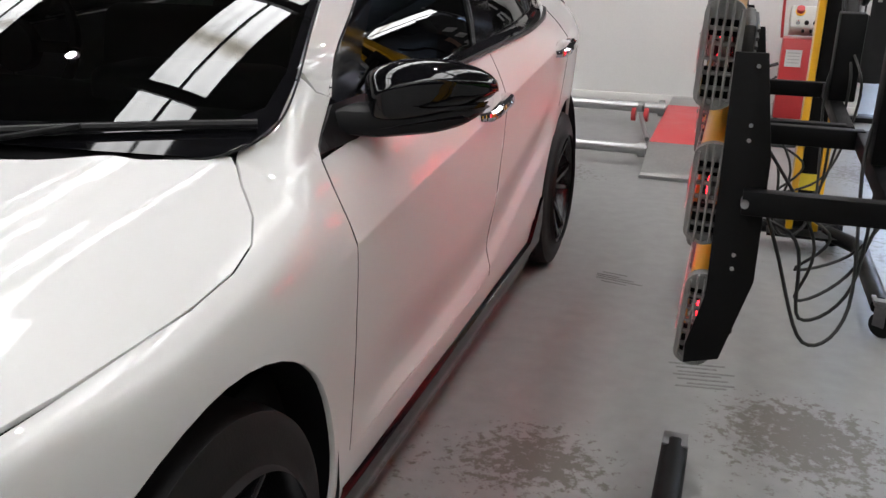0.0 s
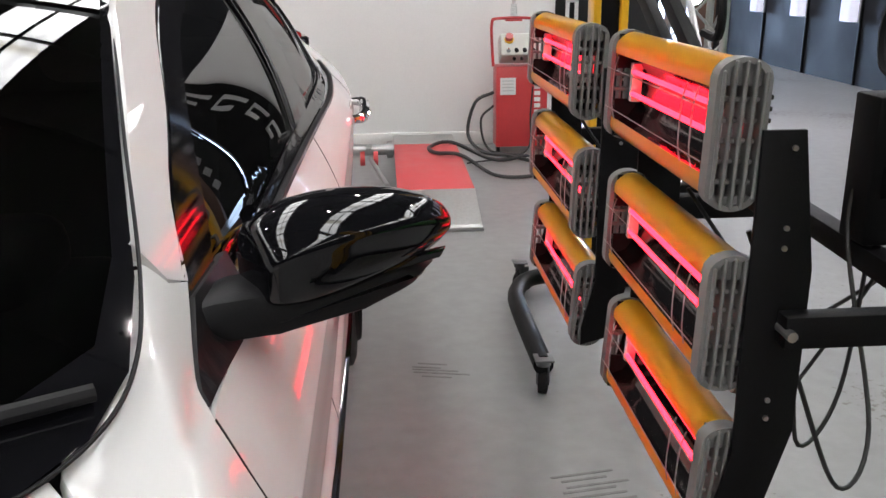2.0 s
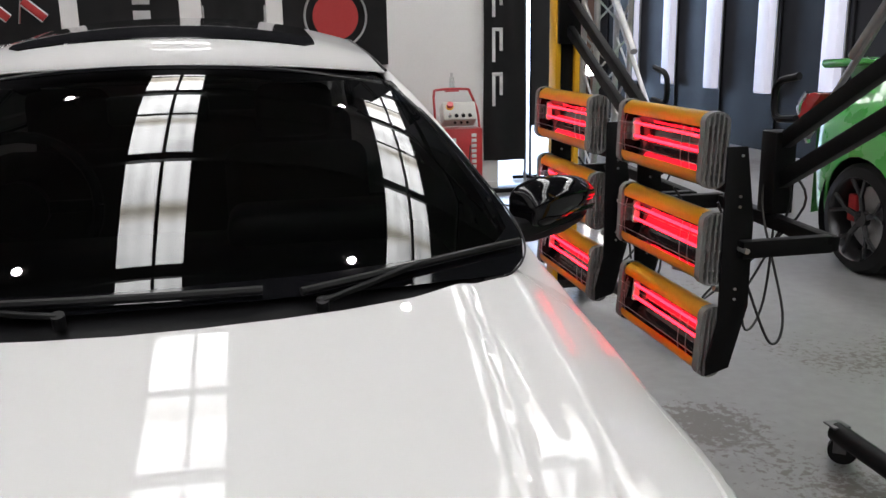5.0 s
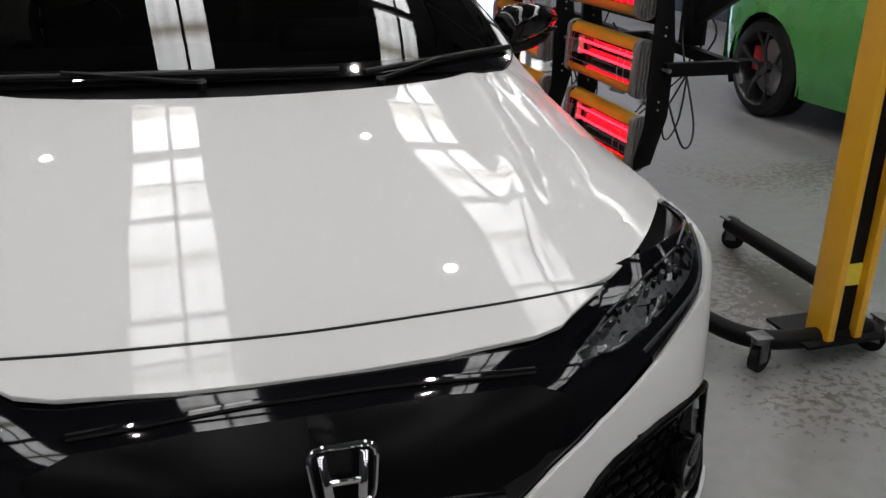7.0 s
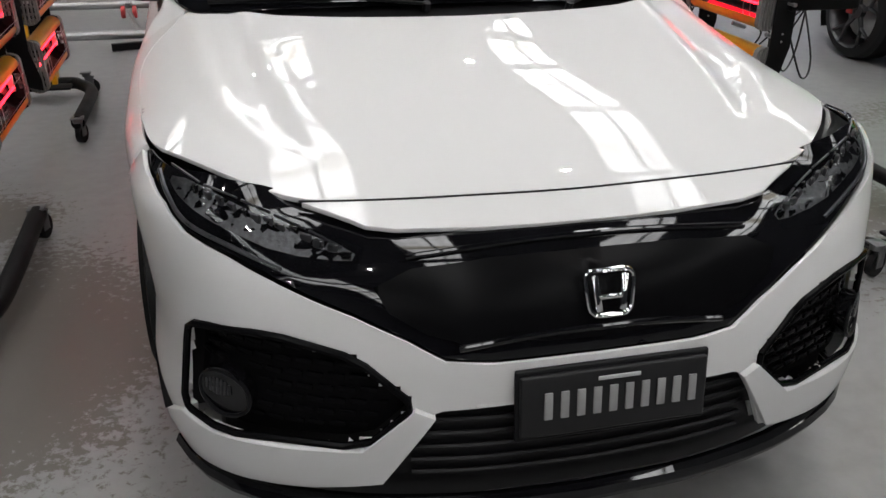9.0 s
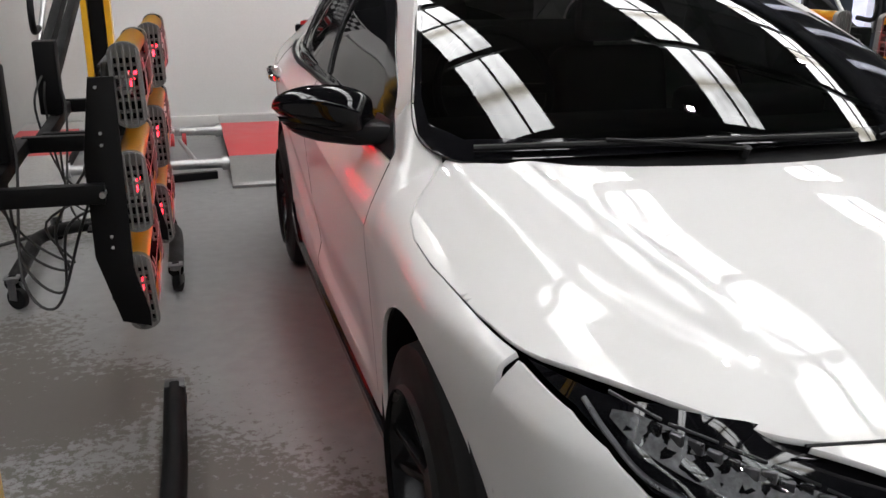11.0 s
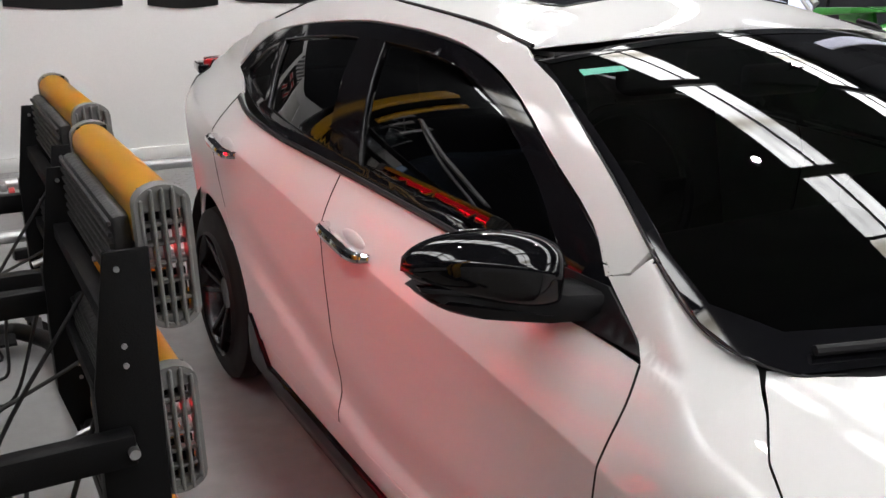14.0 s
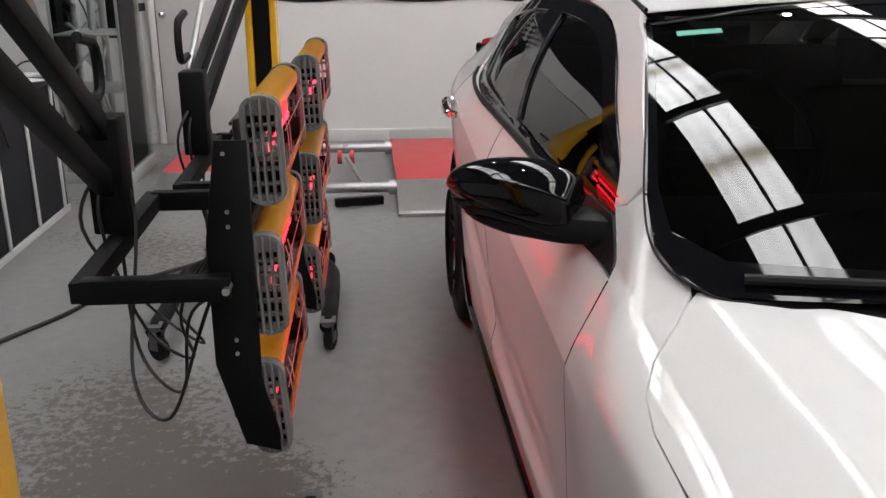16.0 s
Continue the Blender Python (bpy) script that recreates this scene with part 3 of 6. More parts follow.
for ra, rb in zip(backing_rows, backing_rows[1:]):
    for k in range(24):
        inner.faces.new((ra[k], ra[k + 1], rb[k + 1], rb[k]))
part("bonnet_backing", inner, BLACK_PLASTIC, car)

def curved(pts, n=3):
    return [(p.x, p.y) for p in curve_points([(a, b, 0) for a, b in pts], n)]


def stretched(pts):
    return [(y + .19 * smooth(2.95, 3.6, y), z) for y, z in pts]


SEAM = [(1.414, .90), (1.415, .86), (1.428, .77), (1.442, .67), (1.450, .56), (1.447, .44), (1.435, .34)]
WINDOW = [(1.425, .952), (1.534, 1.023), (1.638, 1.093), (1.804, 1.172), (1.971, 1.249), (2.15, 1.307), (2.351, 1.340), (2.65, 1.355), (2.845, 1.349), (3.136, 1.320), (3.362, 1.275), (3.48, 1.215), (3.583, 1.132),
          (3.406, 1.106), (3.004, 1.059), (2.475, 1.018), (1.992, .993), (1.70, .968), (1.582, .955)]
WINDOW = stretched(WINDOW)
for s in (1, -1):
    fn, face = side_fn(s), (s, 0, 0)
    # front wing
    wing_top = [(y, hood_z(x + .0015, y) - .0015) for x, y in hood_edge[6:13]] + [(1.26, hood_z(.742, 1.26) - .002)]
    wing_top += [(p[1] + .001, p[2] - .003) for p in [shield_p(u, v) for u, v in ((.95, .056), (.972, .09), (.988, .125), (1.0, .16), (1.003, .20), (1.004, .24), (1.004, .285))]] + [(1.515, 1.045), (1.556, 1.032)]
    wfn = lambda y, z, s=s: (s * wing_x(y, z), y, z)
    wing_low = [(1.422, .945)] + [(y - .003, z) for y, z in SEAM] + [(1.418, .30), (1.395, .215)]
    wing_arch = arc(WHEEL_F, WHEEL_Z, ARCH_F, -16, 150, 22)
    panel("front_wing", [p for p in wing_top] + wing_low + wing_arch + [(.56, .60), (.57, .72)], wfn, face, PAINT, car, cell=.016)
    # doors, lower skins
    def below(ya, yb, n=10):
        return [(ya + (yb - ya) * i / n, belt(ya + (yb - ya) * i / n) - .004) for i in range(n + 1)]
    door = panel("front_door", over_shoulder([(1.428, .940)] + [(y + .003, z) for y, z in SEAM] + [(1.438, .335), (2.476, .335)] + [(2.485, .5), (2.486, .8), (2.478, 1.012)] + below(2.47, 1.62)[1:] + [(1.54, .948)]), door_fn(s), face, PAINT, car, cell=.022, cuts=EDGE)
    rear_arch = arc(WHEEL_R, WHEEL_Z, ARCH + .012, 178, 132, 8)
    rear = panel("rear_door", over_shoulder([(2.482, .335), (3.205, .335)] + rear_arch + [(3.36, .72), (3.43, .90), (3.455, 1.085)] + below(3.40, 2.484)[1:] + [(2.492, .8), (2.491, .5)]), door_fn(s), face, PAINT, car, cell=.022, cuts=EDGE)
    panel("rear_quarter", over_shoulder(arc(WHEEL_R, WHEEL_Z, ARCH, 132, -20, 16) + [(4.05, .22), (4.46, .30), (4.48, .60), (4.46, .95), (4.30, 1.10), (4.10, 1.17), (3.96, 1.215), (3.84, 1.245), (3.79, 1.138), (3.62, 1.112), (3.465, 1.09), (3.437, .90), (3.367, .72)]), door_fn(s), face, PAINT, car, cell=.035, cuts=EDGE)
    # black tubes that stand in for the shade inside the door gaps
    for deep, line in ((.0016, [(1.422, .94)] + SEAM), (.0032, [(2.480, 1.01), (2.4885, .8), (2.488, .5), (2.479, .34)]), (.0032, [(3.460, 1.08), (3.433, .90), (3.363, .72)])):
        part("door_gap_shade", tube([(s * (side_x(p.y, p.z) - deep), p.y, p.z) for p in curve_points([(0, y, z) for y, z in line], 5)], .0042, 6, 1, smooth_line=False), RUBBER, car)
    # painted sill and black skirt
    panel("sill", [(1.375, .222), (1.40, .222), (1.424, .328), (3.21, .328), (3.215, .262), (1.385, .252)], fn, face, PAINT, car, out=-.004)
    skirt = [(1.385, .245), (3.05, .258), (3.14, .36), (3.19, .40), (3.215, .30), (3.24, .17), (3.10, .130), (1.41, .120), (1.37, .170)]
    panel("side_skirt", skirt, lambda y, z, s=s: (s * (side_x(y, z) + .012 - .10 * max(0, .20 - z)), y, z), face, SKIRT_BLACK, car, rim=.05, label="gloss black side skirt")
    # window surround, glass and pillars
    up = [(3.46, 1.145), (3.34, 1.225), (3.23, 1.26), (3.20, 1.272), (3.10, 1.290), (2.85, 1.316), (2.72, 1.318), (2.585, 1.318), (2.36, 1.308), (2.16, 1.275), (1.98, 1.215), (1.80, 1.125), (1.66, 1.02)]
    up = stretched(up)
    down = [(1.66, 1.02), (1.70, .995), (1.99, 1.018), (2.43, 1.045), (2.60, 1.052), (3.075, 1.092), (3.11, 1.10), (3.40, 1.125), (3.46, 1.145)]
    down = stretched(down)
    panel("window_trim", curved(WINDOW[:13]) + curved(up), fn, face, TRIM_BLACK, car, cell=.03, out=.0, label="gloss black window surround")
    panel("window_trim", WINDOW[:1] + down + WINDOW[12:], fn, face, TRIM_BLACK, car, cell=.03, out=.0, label="gloss black window surround")
    panel("pillar_trim", [(2.43, 1.045), (2.585, 1.318), (2.72, 1.318), (2.60, 1.052)], fn, face, TRIM_BLACK, car, cell=.03, out=.0)
    panel("pillar_trim", stretched([(3.075, 1.092), (3.20, 1.272), (3.23, 1.26), (3.11, 1.10)]), fn, face, TRIM_BLACK, car, cell=.03, out=.0)
    panel("front_window", [(1.64, 1.012), (1.80, 1.135), (1.98, 1.225), (2.16, 1.285), (2.36, 1.318), (2.60, 1.328), (2.44, 1.036), (1.99, 1.008), (1.70, .985)], fn, face, GLASS_DARK, car, cell=.03, out=-.011, rim=0, label="dark tinted glass")
    panel("rear_window", stretched([(2.70, 1.328), (2.85, 1.326), (3.11, 1.300), (3.215, 1.280), (3.085, 1.082), (2.60, 1.042), (2.58, 1.048)]), fn, face, GLASS_DARK, car, cell=.03, out=-.011, rim=0, label="dark tinted glass")
    panel("quarter_window", stretched([(3.215, 1.268), (3.34, 1.233), (3.47, 1.145), (3.40, 1.118), (3.10, 1.092)]), fn, face, GLASS_DARK, car, cell=.03, out=-.011, rim=0, label="dark tinted glass")
    # painted pillar and roof rail above the windows
    low = [(1.563, 1.030), (1.638, 1.099), (1.804, 1.178), (1.971, 1.255), (2.15, 1.313), (2.351, 1.346), (2.65, 1.361), (2.845, 1.355), (3.136, 1.326), (3.362, 1.281), (3.49, 1.220), (3.60, 1.145), (3.64, 1.24)]
    low = stretched(low)
    top = [(y, rail_z(y) - .004 - .018 * smooth(2.30, 1.98, y)) for y in (3.80, 3.6, 3.3, 3.0, 2.7, 2.4, 2.2, 2.06)] + [(2.025, 1.328), (1.92, 1.296), (1.80, 1.242), (1.68, 1.184), (1.60, 1.143), (1.524, 1.101), (1.496, 1.094), (1.519, 1.048)]
    panel("pillar_rail", curved(low[:12]) + low[12:] + top, fn, face, PAINT, car, cell=.03, rim=.020)
    part("roof_moulding", tube([(s * (.574 + .012 * smooth(2.30, 1.98, y)), y, rail_z(y) - .001 - .018 * smooth(2.30, 1.98, y)) for y in (2.05, 2.12, 2.2, 2.3, 2.6, 2.9, 3.2, 3.5, 3.62)], .0045, 6), BLACK_PLASTIC, car)
    part("window_seal", tube([(s * (side_x(y, belt(y) - .006) + .004), y, belt(y) - .006) for y in (1.60, 1.8, 2.0, 2.3, 2.6, 2.9, 3.2, 3.42)], .008, 6), BLACK_PLASTIC, car)
    # door handles
    for yc, zc in ((2.335, .895), (3.262, .955)):
        pts = [(yc + .115, zc + .004), (yc + .085, zc + .006), (yc, zc), (yc - .085, zc - .012), (yc - .115, zc - .016)]
        line = [(s * (side_x(y, z) + d), y, z) for (y, z), d in zip(pts, (.000, .030, .036, .030, .0))]
        h = part("door_handle", tube(line, lambda t: .011 + .006 * math.sin(math.pi * t), 10), CHROME, door if yc < 3 else rear, "chrome pull handle")
        cup = bmesh.new()
        bmesh.ops.create_uvsphere(cup, u_segments=20, v_segments=10, radius=1, matrix=Matrix.Translation((s * (side_x(yc - .02, zc) - .004), yc - .015, zc - .006)) @ Matrix.Diagonal((.007, .070, .030, 1)))
        part("handle_recess", cup, PAINT, door if yc < 3 else rear)

# roof, sunroof glass
roof_half = [(.0, 1.962), (.25, 1.975), (.45, 2.005), (.582, 2.045), (.576, 2.2), (.572, 2.32), (.572, 2.6), (.572, 3.2), (.572, 3.62), (.30, 3.70), (0, 3.72)]
roof_outline = roof_half + [(-x, y) for x, y in reversed(roof_half[1:-1])]
sun_hole = [(-.38, 2.22), (.38, 2.22), (.41, 2.26), (.41, 2.80), (-.41, 2.80), (-.41, 2.26)]
panel("roof", roof_outline, roof_fn, (0, 0, 1), PAINT, car, cell=.03, rim=.004)
panel("sunroof", sun_hole, roof_fn, (0, 0, 1), BLACK_GLOSS, car, cell=.04, out=.004, label="black glass sunroof panel")
# hatch: rear glass, tail and spoiler
panel("rear_screen", [(-.56, 3.63), (-.30, 3.71), (0, 3.73), (.30, 3.71), (.56, 3.63), (.60, 4.25), (0, 4.36), (-.60, 4.25)], lambda x, y: (x, y, roof_z(x, 3.63) - .02 - .40 * (y - 3.63) - .10 * (y - 3.63) ** 2), (0, 0, 1), GLASS_DARK, car, cell=.05, rim=.004)
tail = bmesh.new()
rows = []
for z, inset in ((.28, .04), (.45, .0), (.75, .0), (.95, .03), (1.08, .10), (1.13, .20)):
    rows.append([tail.verts.new((u * (.66 - .10 * (z > 1.0)), 4.50 - inset - .10 * abs(u) ** 2.2, z)) for u in [-1 + .1 * k for k in range(21)]])
for a, b in zip(rows, rows[1:]):
    for k in range(20):
        tail.faces.new((a[k], a[k + 1], b[k + 1], b[k]))
part("tailgate", tail, PAINT, car)
part("spoiler", slab([(-.60, 4.14), (.60, 4.14), (.69, 4.28), (.66, 4.46), (.30, 4.56), (-.30, 4.56), (-.66, 4.46), (-.69, 4.28)], "xy", 1.055, 1.090, .008), BLACK_GLOSS, car, "gloss black tail spoiler")
for s in (1, -1):
    panel("tail_lamp", [(4.20, 1.085), (4.33, 1.105), (4.47, 1.06), (4.478, .93), (4.40, .945), (4.36, 1.02)], side_fn(s), (s, 0, 0), TRIM_BLACK, car, cell=.03, out=.006, label="smoked tail lamp")
    part("tail_lamp", slab([(s * .54, 4.36), (s * .62, 4.34), (s * .66, 4.30), (s * .63, 4.42), (s * .54, 4.48)], "xy", 1.02, 1.11, .01), RED_LENS, car, "dark red tail lamp")

# windscreen with its black band, cowl and wipers
shield = [(-.88 + .088 * i, .015) for i in range(21)] + [(.945, .06), (.985, .13), (1, .25), (1, .5), (1, .75)] + [(1 - .1 * i, 1.0) for i in range(21)] + [(-1, .75), (-1, .5), (-1, .25), (-.985, .13), (-.945, .06)]
panel("windscreen", shield, shield_p, (0, -.5, 1), GLASS_SCREEN, car, cell=.05, rim=.004, label="dark windscreen glass")


def shield_band(name, pts):
    return panel(name, pts, lambda u, v: shield_p(u, v, .0015), (0, -.5, 1), BLACK_GLOSS, car, cell=.05, rim=0)


shield_band("screen_border", [(-.88 + .088 * i, .012) for i in range(21)] + [(.945, .055), (.985, .125), (1.0, .25), (1.0, .97), (.982, .97), (.978, .28), (.955, .16), (.86, .09), (.4, .064), (0, .056), (-.4, .064), (-.86, .09), (-.955, .16), (-.978, .28), (-.982, .97), (-1, .97), (-1, .25), (-.985, .125), (-.945, .055)])
shield_band("screen_head", [(-.965, .965), (.965, .965), (1, 1), (-1, 1)])
for s in (1, -1):
    part("screen_seal", tube([shield_p(s * u, v, .001) for u, v in ((.80, .004), (.88, .012), (.95, .058), (.99, .128), (1.006, .25), (1.006, .5), (1.006, .75), (1.006, 1.0))], .0022, 6), BLACK_PLASTIC, car)
cowl = bmesh.new()
ra, rb = [], []
for i in range(31):
    u = -1 + i / 15
    x, y, z = shield_p(u * .96, .03 + .08 * u ** 8, -.012)
    fy = .99 + .20 * u * u + .10 * u ** 10
    ra.append(cowl.verts.new((x, y + .01, z)))
    rb.append(cowl.verts.new((u * .735, fy, hood_z(u * .73, fy) - .030)))
for i in range(30):
    cowl.faces.new((ra[i], ra[i + 1], rb[i + 1], rb[i]))
part("scuttle_panel", cowl, BLACK_PLASTIC, car, "ribbed black plastic scuttle panel")


def wiper(p0, p1, b0, b1):
    """Arm from its pivot p0 to p1, blade from b0 to b1, both as (u, v) on the glass."""
    w = part("wiper", rod(Vector(shield_p(*p0, -.005)), Vector(shield_p(*p0, .020)), .011, 14), BLACK_PLASTIC, car)
    a, b = Vector(shield_p(*p0, .016)), Vector(shield_p(*p1, .024))
    part("arm", bar(a, b, .015, .009, .003), BLACK_STEEL, w)
    pts = [Vector(shield_p(b0[0] + (b1[0] - b0[0]) * t, b0[1] + (b1[1] - b0[1]) * t, .014)) for t in [i / 8 for i in range(9)]]
    part("blade", tube(pts, .008, 8, 2), BLACK_PLASTIC, w)
    return w


wiper((.40, -.02), (.64, .042), (.955, .095), (.36, .010))
wiper((-.12, -.005), (-.50, .035), (.28, .022), (-.84, .040))

# dash, seats and wheel behind the glass
part("dashboard", several(boxes(((0, 1.62, .90), (1.32, .50, .16)), bevel=.06, seg=4), boxes(((.36, 1.72, 1.0), (.42, .22, .10)), bevel=.04, seg=3)), BLACK_PLASTIC, car)
for x in (-.36, .36):
    part("seat", several(boxes(((x, 2.62, .80), (.48, .16, .60), Matrix.Rotation(radians(-14), 4, "X")), bevel=.06, seg=4), boxes(((x, 2.70, 1.20), (.26, .10, .18)), bevel=.045, seg=4)), SEAT_CLOTH, car)
part("rear_bench", boxes(((0, 3.35, .85), (1.25, .18, .62), Matrix.Rotation(radians(-16), 4, "X")), bevel=.06, seg=4), SEAT_CLOTH, car)
ring = [(-.36 + .185 * math.cos(a), 1.98 + .05 * math.sin(a), 1.03 + .175 * math.sin(a)) for a in (2 * math.pi * k / 24 for k in range(25))]
part("steering_wheel", several(tube(ring, .015, 8, 1, smooth_line=False), rod((-.36, 1.95, 1.03), (-.36, 1.99, 1.03), .07, 16), bar((-.53, 1.98, 1.03), (-.19, 1.98, 1.03), .02, .03)), BLACK_PLASTIC, car)
part("cabin_floor", boxes(((0, 2.5, .42), (1.5, 3.0, .3)), bevel=.02), BLACK_PLASTIC, car)
part("headlining", slab([(-.55, 2.02), (.55, 2.02), (.55, 3.6), (-.55, 3.6)], "xy", 1.325, 1.335), SEAT_CLOTH, car)
part("mirror_inside", boxes(((0, 1.90, 1.27), (.24, .03, .07)), bevel=.012, seg=3), BLACK_PLASTIC, car)
panel("screen_sticker", [(-.905, .908), (-.765, .888), (-.765, .860), (-.905, .876)], lambda u, v: shield_p(u, v, .0025), (0, -.5, 1), material("teal_label", (.06, .33, .24), .6), car, cell=.05, rim=0, label="small teal label")


# door mirrors
def door_mirror(s):
    # sections from the inner end to the outer tip: along, bottom, ridge, top, front, rear
    secs = [(-.130, -.040, .000, .026, -.034, .036), (-.122, -.047, .012, .046, -.052, .040), (-.085, -.051, .024, .062, -.066, .044), (-.03, -.048, .029, .067, -.071, .045), (.035, -.040, .026, .060, -.066, .044),
            (.085, -.030, .018, .046, -.053, .040), (.118, -.018, .009, .029, -.036, .034), (.134, -.007, .003, .013, -.016, .024)]
    fine = [curve_points([(q[0], q[k], 0) for q in secs], 4) for k in range(1, 6)]
    m = bmesh.new()
    rings = []
    for i in range(len(fine[0])):
        u = fine[0][i].x
        zb, zr, zt, yf, yr = (c[i].y for c in fine)
        loop = [(yr, zb + .012), (yr - .012, zb + .001), (yf * .35, zb), (yf * .80, zb + .30 * (zr - zb)), (yf * .985, zr - .010), (yf, zr), (yf * .93, zr + .22 * (zt - zr)), (yf * .58, zr + .78 * (zt - zr)), (yf * .05, zt), (yr - .010, zt - .006), (yr, zt - .016)]
        rings.append([m.verts.new((u, p.x, p.y)) for p in curve_points([(y, z, 0) for y, z in loop], 3)])
    for ra, rb in zip(rings, rings[1:]):
        for k in range(len(ra)):
            j = (k + 1) % len(ra)
            m.faces.new((ra[k], ra[j], rb[j], rb[k]))
    m.faces.new(rings[0])
    m.faces.new(rings[-1][::-1])
    m.transform(Matrix.Translation((.940, 1.668, 1.036)) @ Matrix.Rotation(radians(31), 4, "Z") @ Matrix.Rotation(radians(-3), 4, "Y") @ Matrix.Diagonal((.99, .94, 1, 1)))
    m.transform(Matrix.Diagonal((s, 1, 1, 1)))
    house = part("mirror", m, BLACK_GLOSS, car, "gloss black door mirror housing", 50)
    g = bmesh.new()
    bmesh.ops.create_uvsphere(g, u_segments=24, v_segments=12, radius=1, matrix=Matrix.Translation((.915, 1.714, 1.036)) @ Matrix.Rotation(radians(31), 4, "Z") @ Matrix.Diagonal((.106, .006, .053, 1)))
    g.transform(Matrix.Diagonal((s, 1, 1, 1)))
    part("mirror_glass", g, CHROME, house, "mirror glass")
    base = slab([(.775, .960), (.86, .952), (.955, .958), (1.015, .976), (1.035, 1.000), (1.02, 1.010), (.95, 1.008), (.85, 1.01), (.78, 1.015)], "xz", 1.600, 1.700, .020)
    for v in base.verts:
        v.co.y += .56 * (v.co.x - .9)
        v.co.x *= s
    part("mirror_arm", base, BLACK_PLASTIC, house, "matt black mirror foot")
    sail = panel("mirror_sail", [(1.43, .952), (1.545, 1.020), (1.70, 1.02), (1.70, .968), (1.58, .952)], lambda y, z: (s * (side_x(y, z) + .006), y, z), (s, 0, 0), BLACK_PLASTIC, car)
    r = slab([(.94, 1.002), (1.045, 1.01), (1.052, 1.022), (.94, 1.014)], "xz", 1.615, 1.625, .002)
    for v in r.verts:
        v.co.y += .56 * (v.co.x - .925) - .006
        v.co.x *= s
    part("indicator", r, BLACK_GLOSS, house, "slim indicator strip")


door_mirror(1)
door_mirror(-1)


# wheels
def wheel(s, yc):
    xo = s * (half_width(yc) - .018)
    w = thing("wheel", "", "", (0, 0, 0))
    w.parent = car
    prof = [(.0, .228), (.012, .236), (.022, .262), (.020, .295), (.030, .318), (.06, .326), (.12, .327), (.18, .326), (.215, .315), (.225, .23)]
    t = bmesh.new()
    rings = []
    n = 56
    for d, r in prof:
        rings.append([t.verts.new((xo - s * d + s * .022, yc + r * math.cos(2 * math.pi * k / n), WHEEL_Z + r * math.sin(2 * math.pi * k / n))) for k in range(n)])
    for a, b in zip(rings, rings[1:]):
        for k in range(n):
            t.faces.new((a[k], a[(k + 1) % n], b[(k + 1) % n], b[k]))
    part("tyre", t, RUBBER, w, "black low-profile tyre")
    r = bmesh.new()
    rings = []
    for d, rad in ((-.010, .236), (-.004, .229), (.02, .222), (.10, .205), (.20, .215)):
        rings.append([r.verts.new((xo - s * d, yc + rad * math.cos(2 * math.pi * k / n), WHEEL_Z + rad * math.sin(2 * math.pi * k / n))) for k in range(n)])
    for a, b in zip(rings, rings[1:]):
        for k in range(n):
            r.faces.new((a[k], a[(k + 1) % n], b[(k + 1) % n], b[k]))
    rim = part("rim", r, RIM_BLACK, w, "dark alloy rim")
    for k in range(10):
        a0 = 2 * math.pi * (k // 2) / 5 + (.22 if k % 2 else -.22)
        a1 = 2 * math.pi * (k // 2) / 5 + (.10 if k % 2 else -.10)
        p = Vector((xo - s * .045, yc + .05 * math.cos(a1), WHEEL_Z + .05 * math.sin(a1)))
        q = Vector((xo - s * .006, yc + .226 * math.cos(a0), WHEEL_Z + .226 * math.sin(a0)))
        part("spoke", bar(p, q, .022, .022, .006, (s, 0, 0)), RIM_BLACK, rim)
    part("hub", rod((xo - s * .07, yc, WHEEL_Z), (xo - s * .028, yc, WHEEL_Z), .058, 20), RIM_BLACK, rim)
    part("brake_disc", rod((xo - s * .10, yc, WHEEL_Z), (xo - s * .085, yc, WHEEL_Z), .15, 32), STEEL, w)
    # dark liner of the arch
    li = bmesh.new()
    ra = [[li.verts.new((xo - s * d, yc + .415 * math.cos(radians(a)), WHEEL_Z + .415 * math.sin(radians(a)))) for a in range(-25, 206, 10)] for d in (.012, .30)]
    for k in range(len(ra[0]) - 1):
        li.faces.new((ra[0][k], ra[0][k + 1], ra[1][k + 1], ra[1][k]))
    part("arch_liner", li, BLACK_PLASTIC, car)


for s in (1, -1):
    for y in (WHEEL_F, WHEEL_R):
        wheel(s, y)
part("underbody", boxes(((0, 2.2, .28), (1.42, 3.9, .22)), bevel=.03), BLACK_PLASTIC, car)

LAMP_TEXTURE = material("ribbed_lamp_metal", (.06, .06, .064), .32, metal=.6, vary=.5, scale=45, bump=1.0, fine=110)
LAMP_GREY = material("smoked_lamp_metal", (.09, .09, .097), .3, metal=.85, vary=.2, scale=60)

# front bumper: painted skin with its openings
mirror_pts = lambda pts: [(-a, b) for a, b in reversed(pts)]
GRILLE = [(0, .750), (.20, .752), (.41, .753), (.475, .757), (.615, .785), (.74, .814), (.87, .838), (.99, .838), (1.12, .826), (.975, .815), (.900, .789), (.833, .745), (.73, .714), (.63, .680), (.55, .652), (.47, .628), (.365, .585), (.295, .547), (.20, .540), (0, .543)]
FOG = [(.350, .460), (.460, .555), (.620, .587), (.79, .576), (.817, .556), (.845, .400), (.83, .372), (.745, .360), (.445, .369)]
FOG = rounded(FOG, 1, True, .14)
LOWER = [(0, .455), (.165, .456), (.30, .450), (.33, .438), (.41, .282), (.55, .262), (.86, .240), (.93, .200), (.60, .185), (0, .20)]
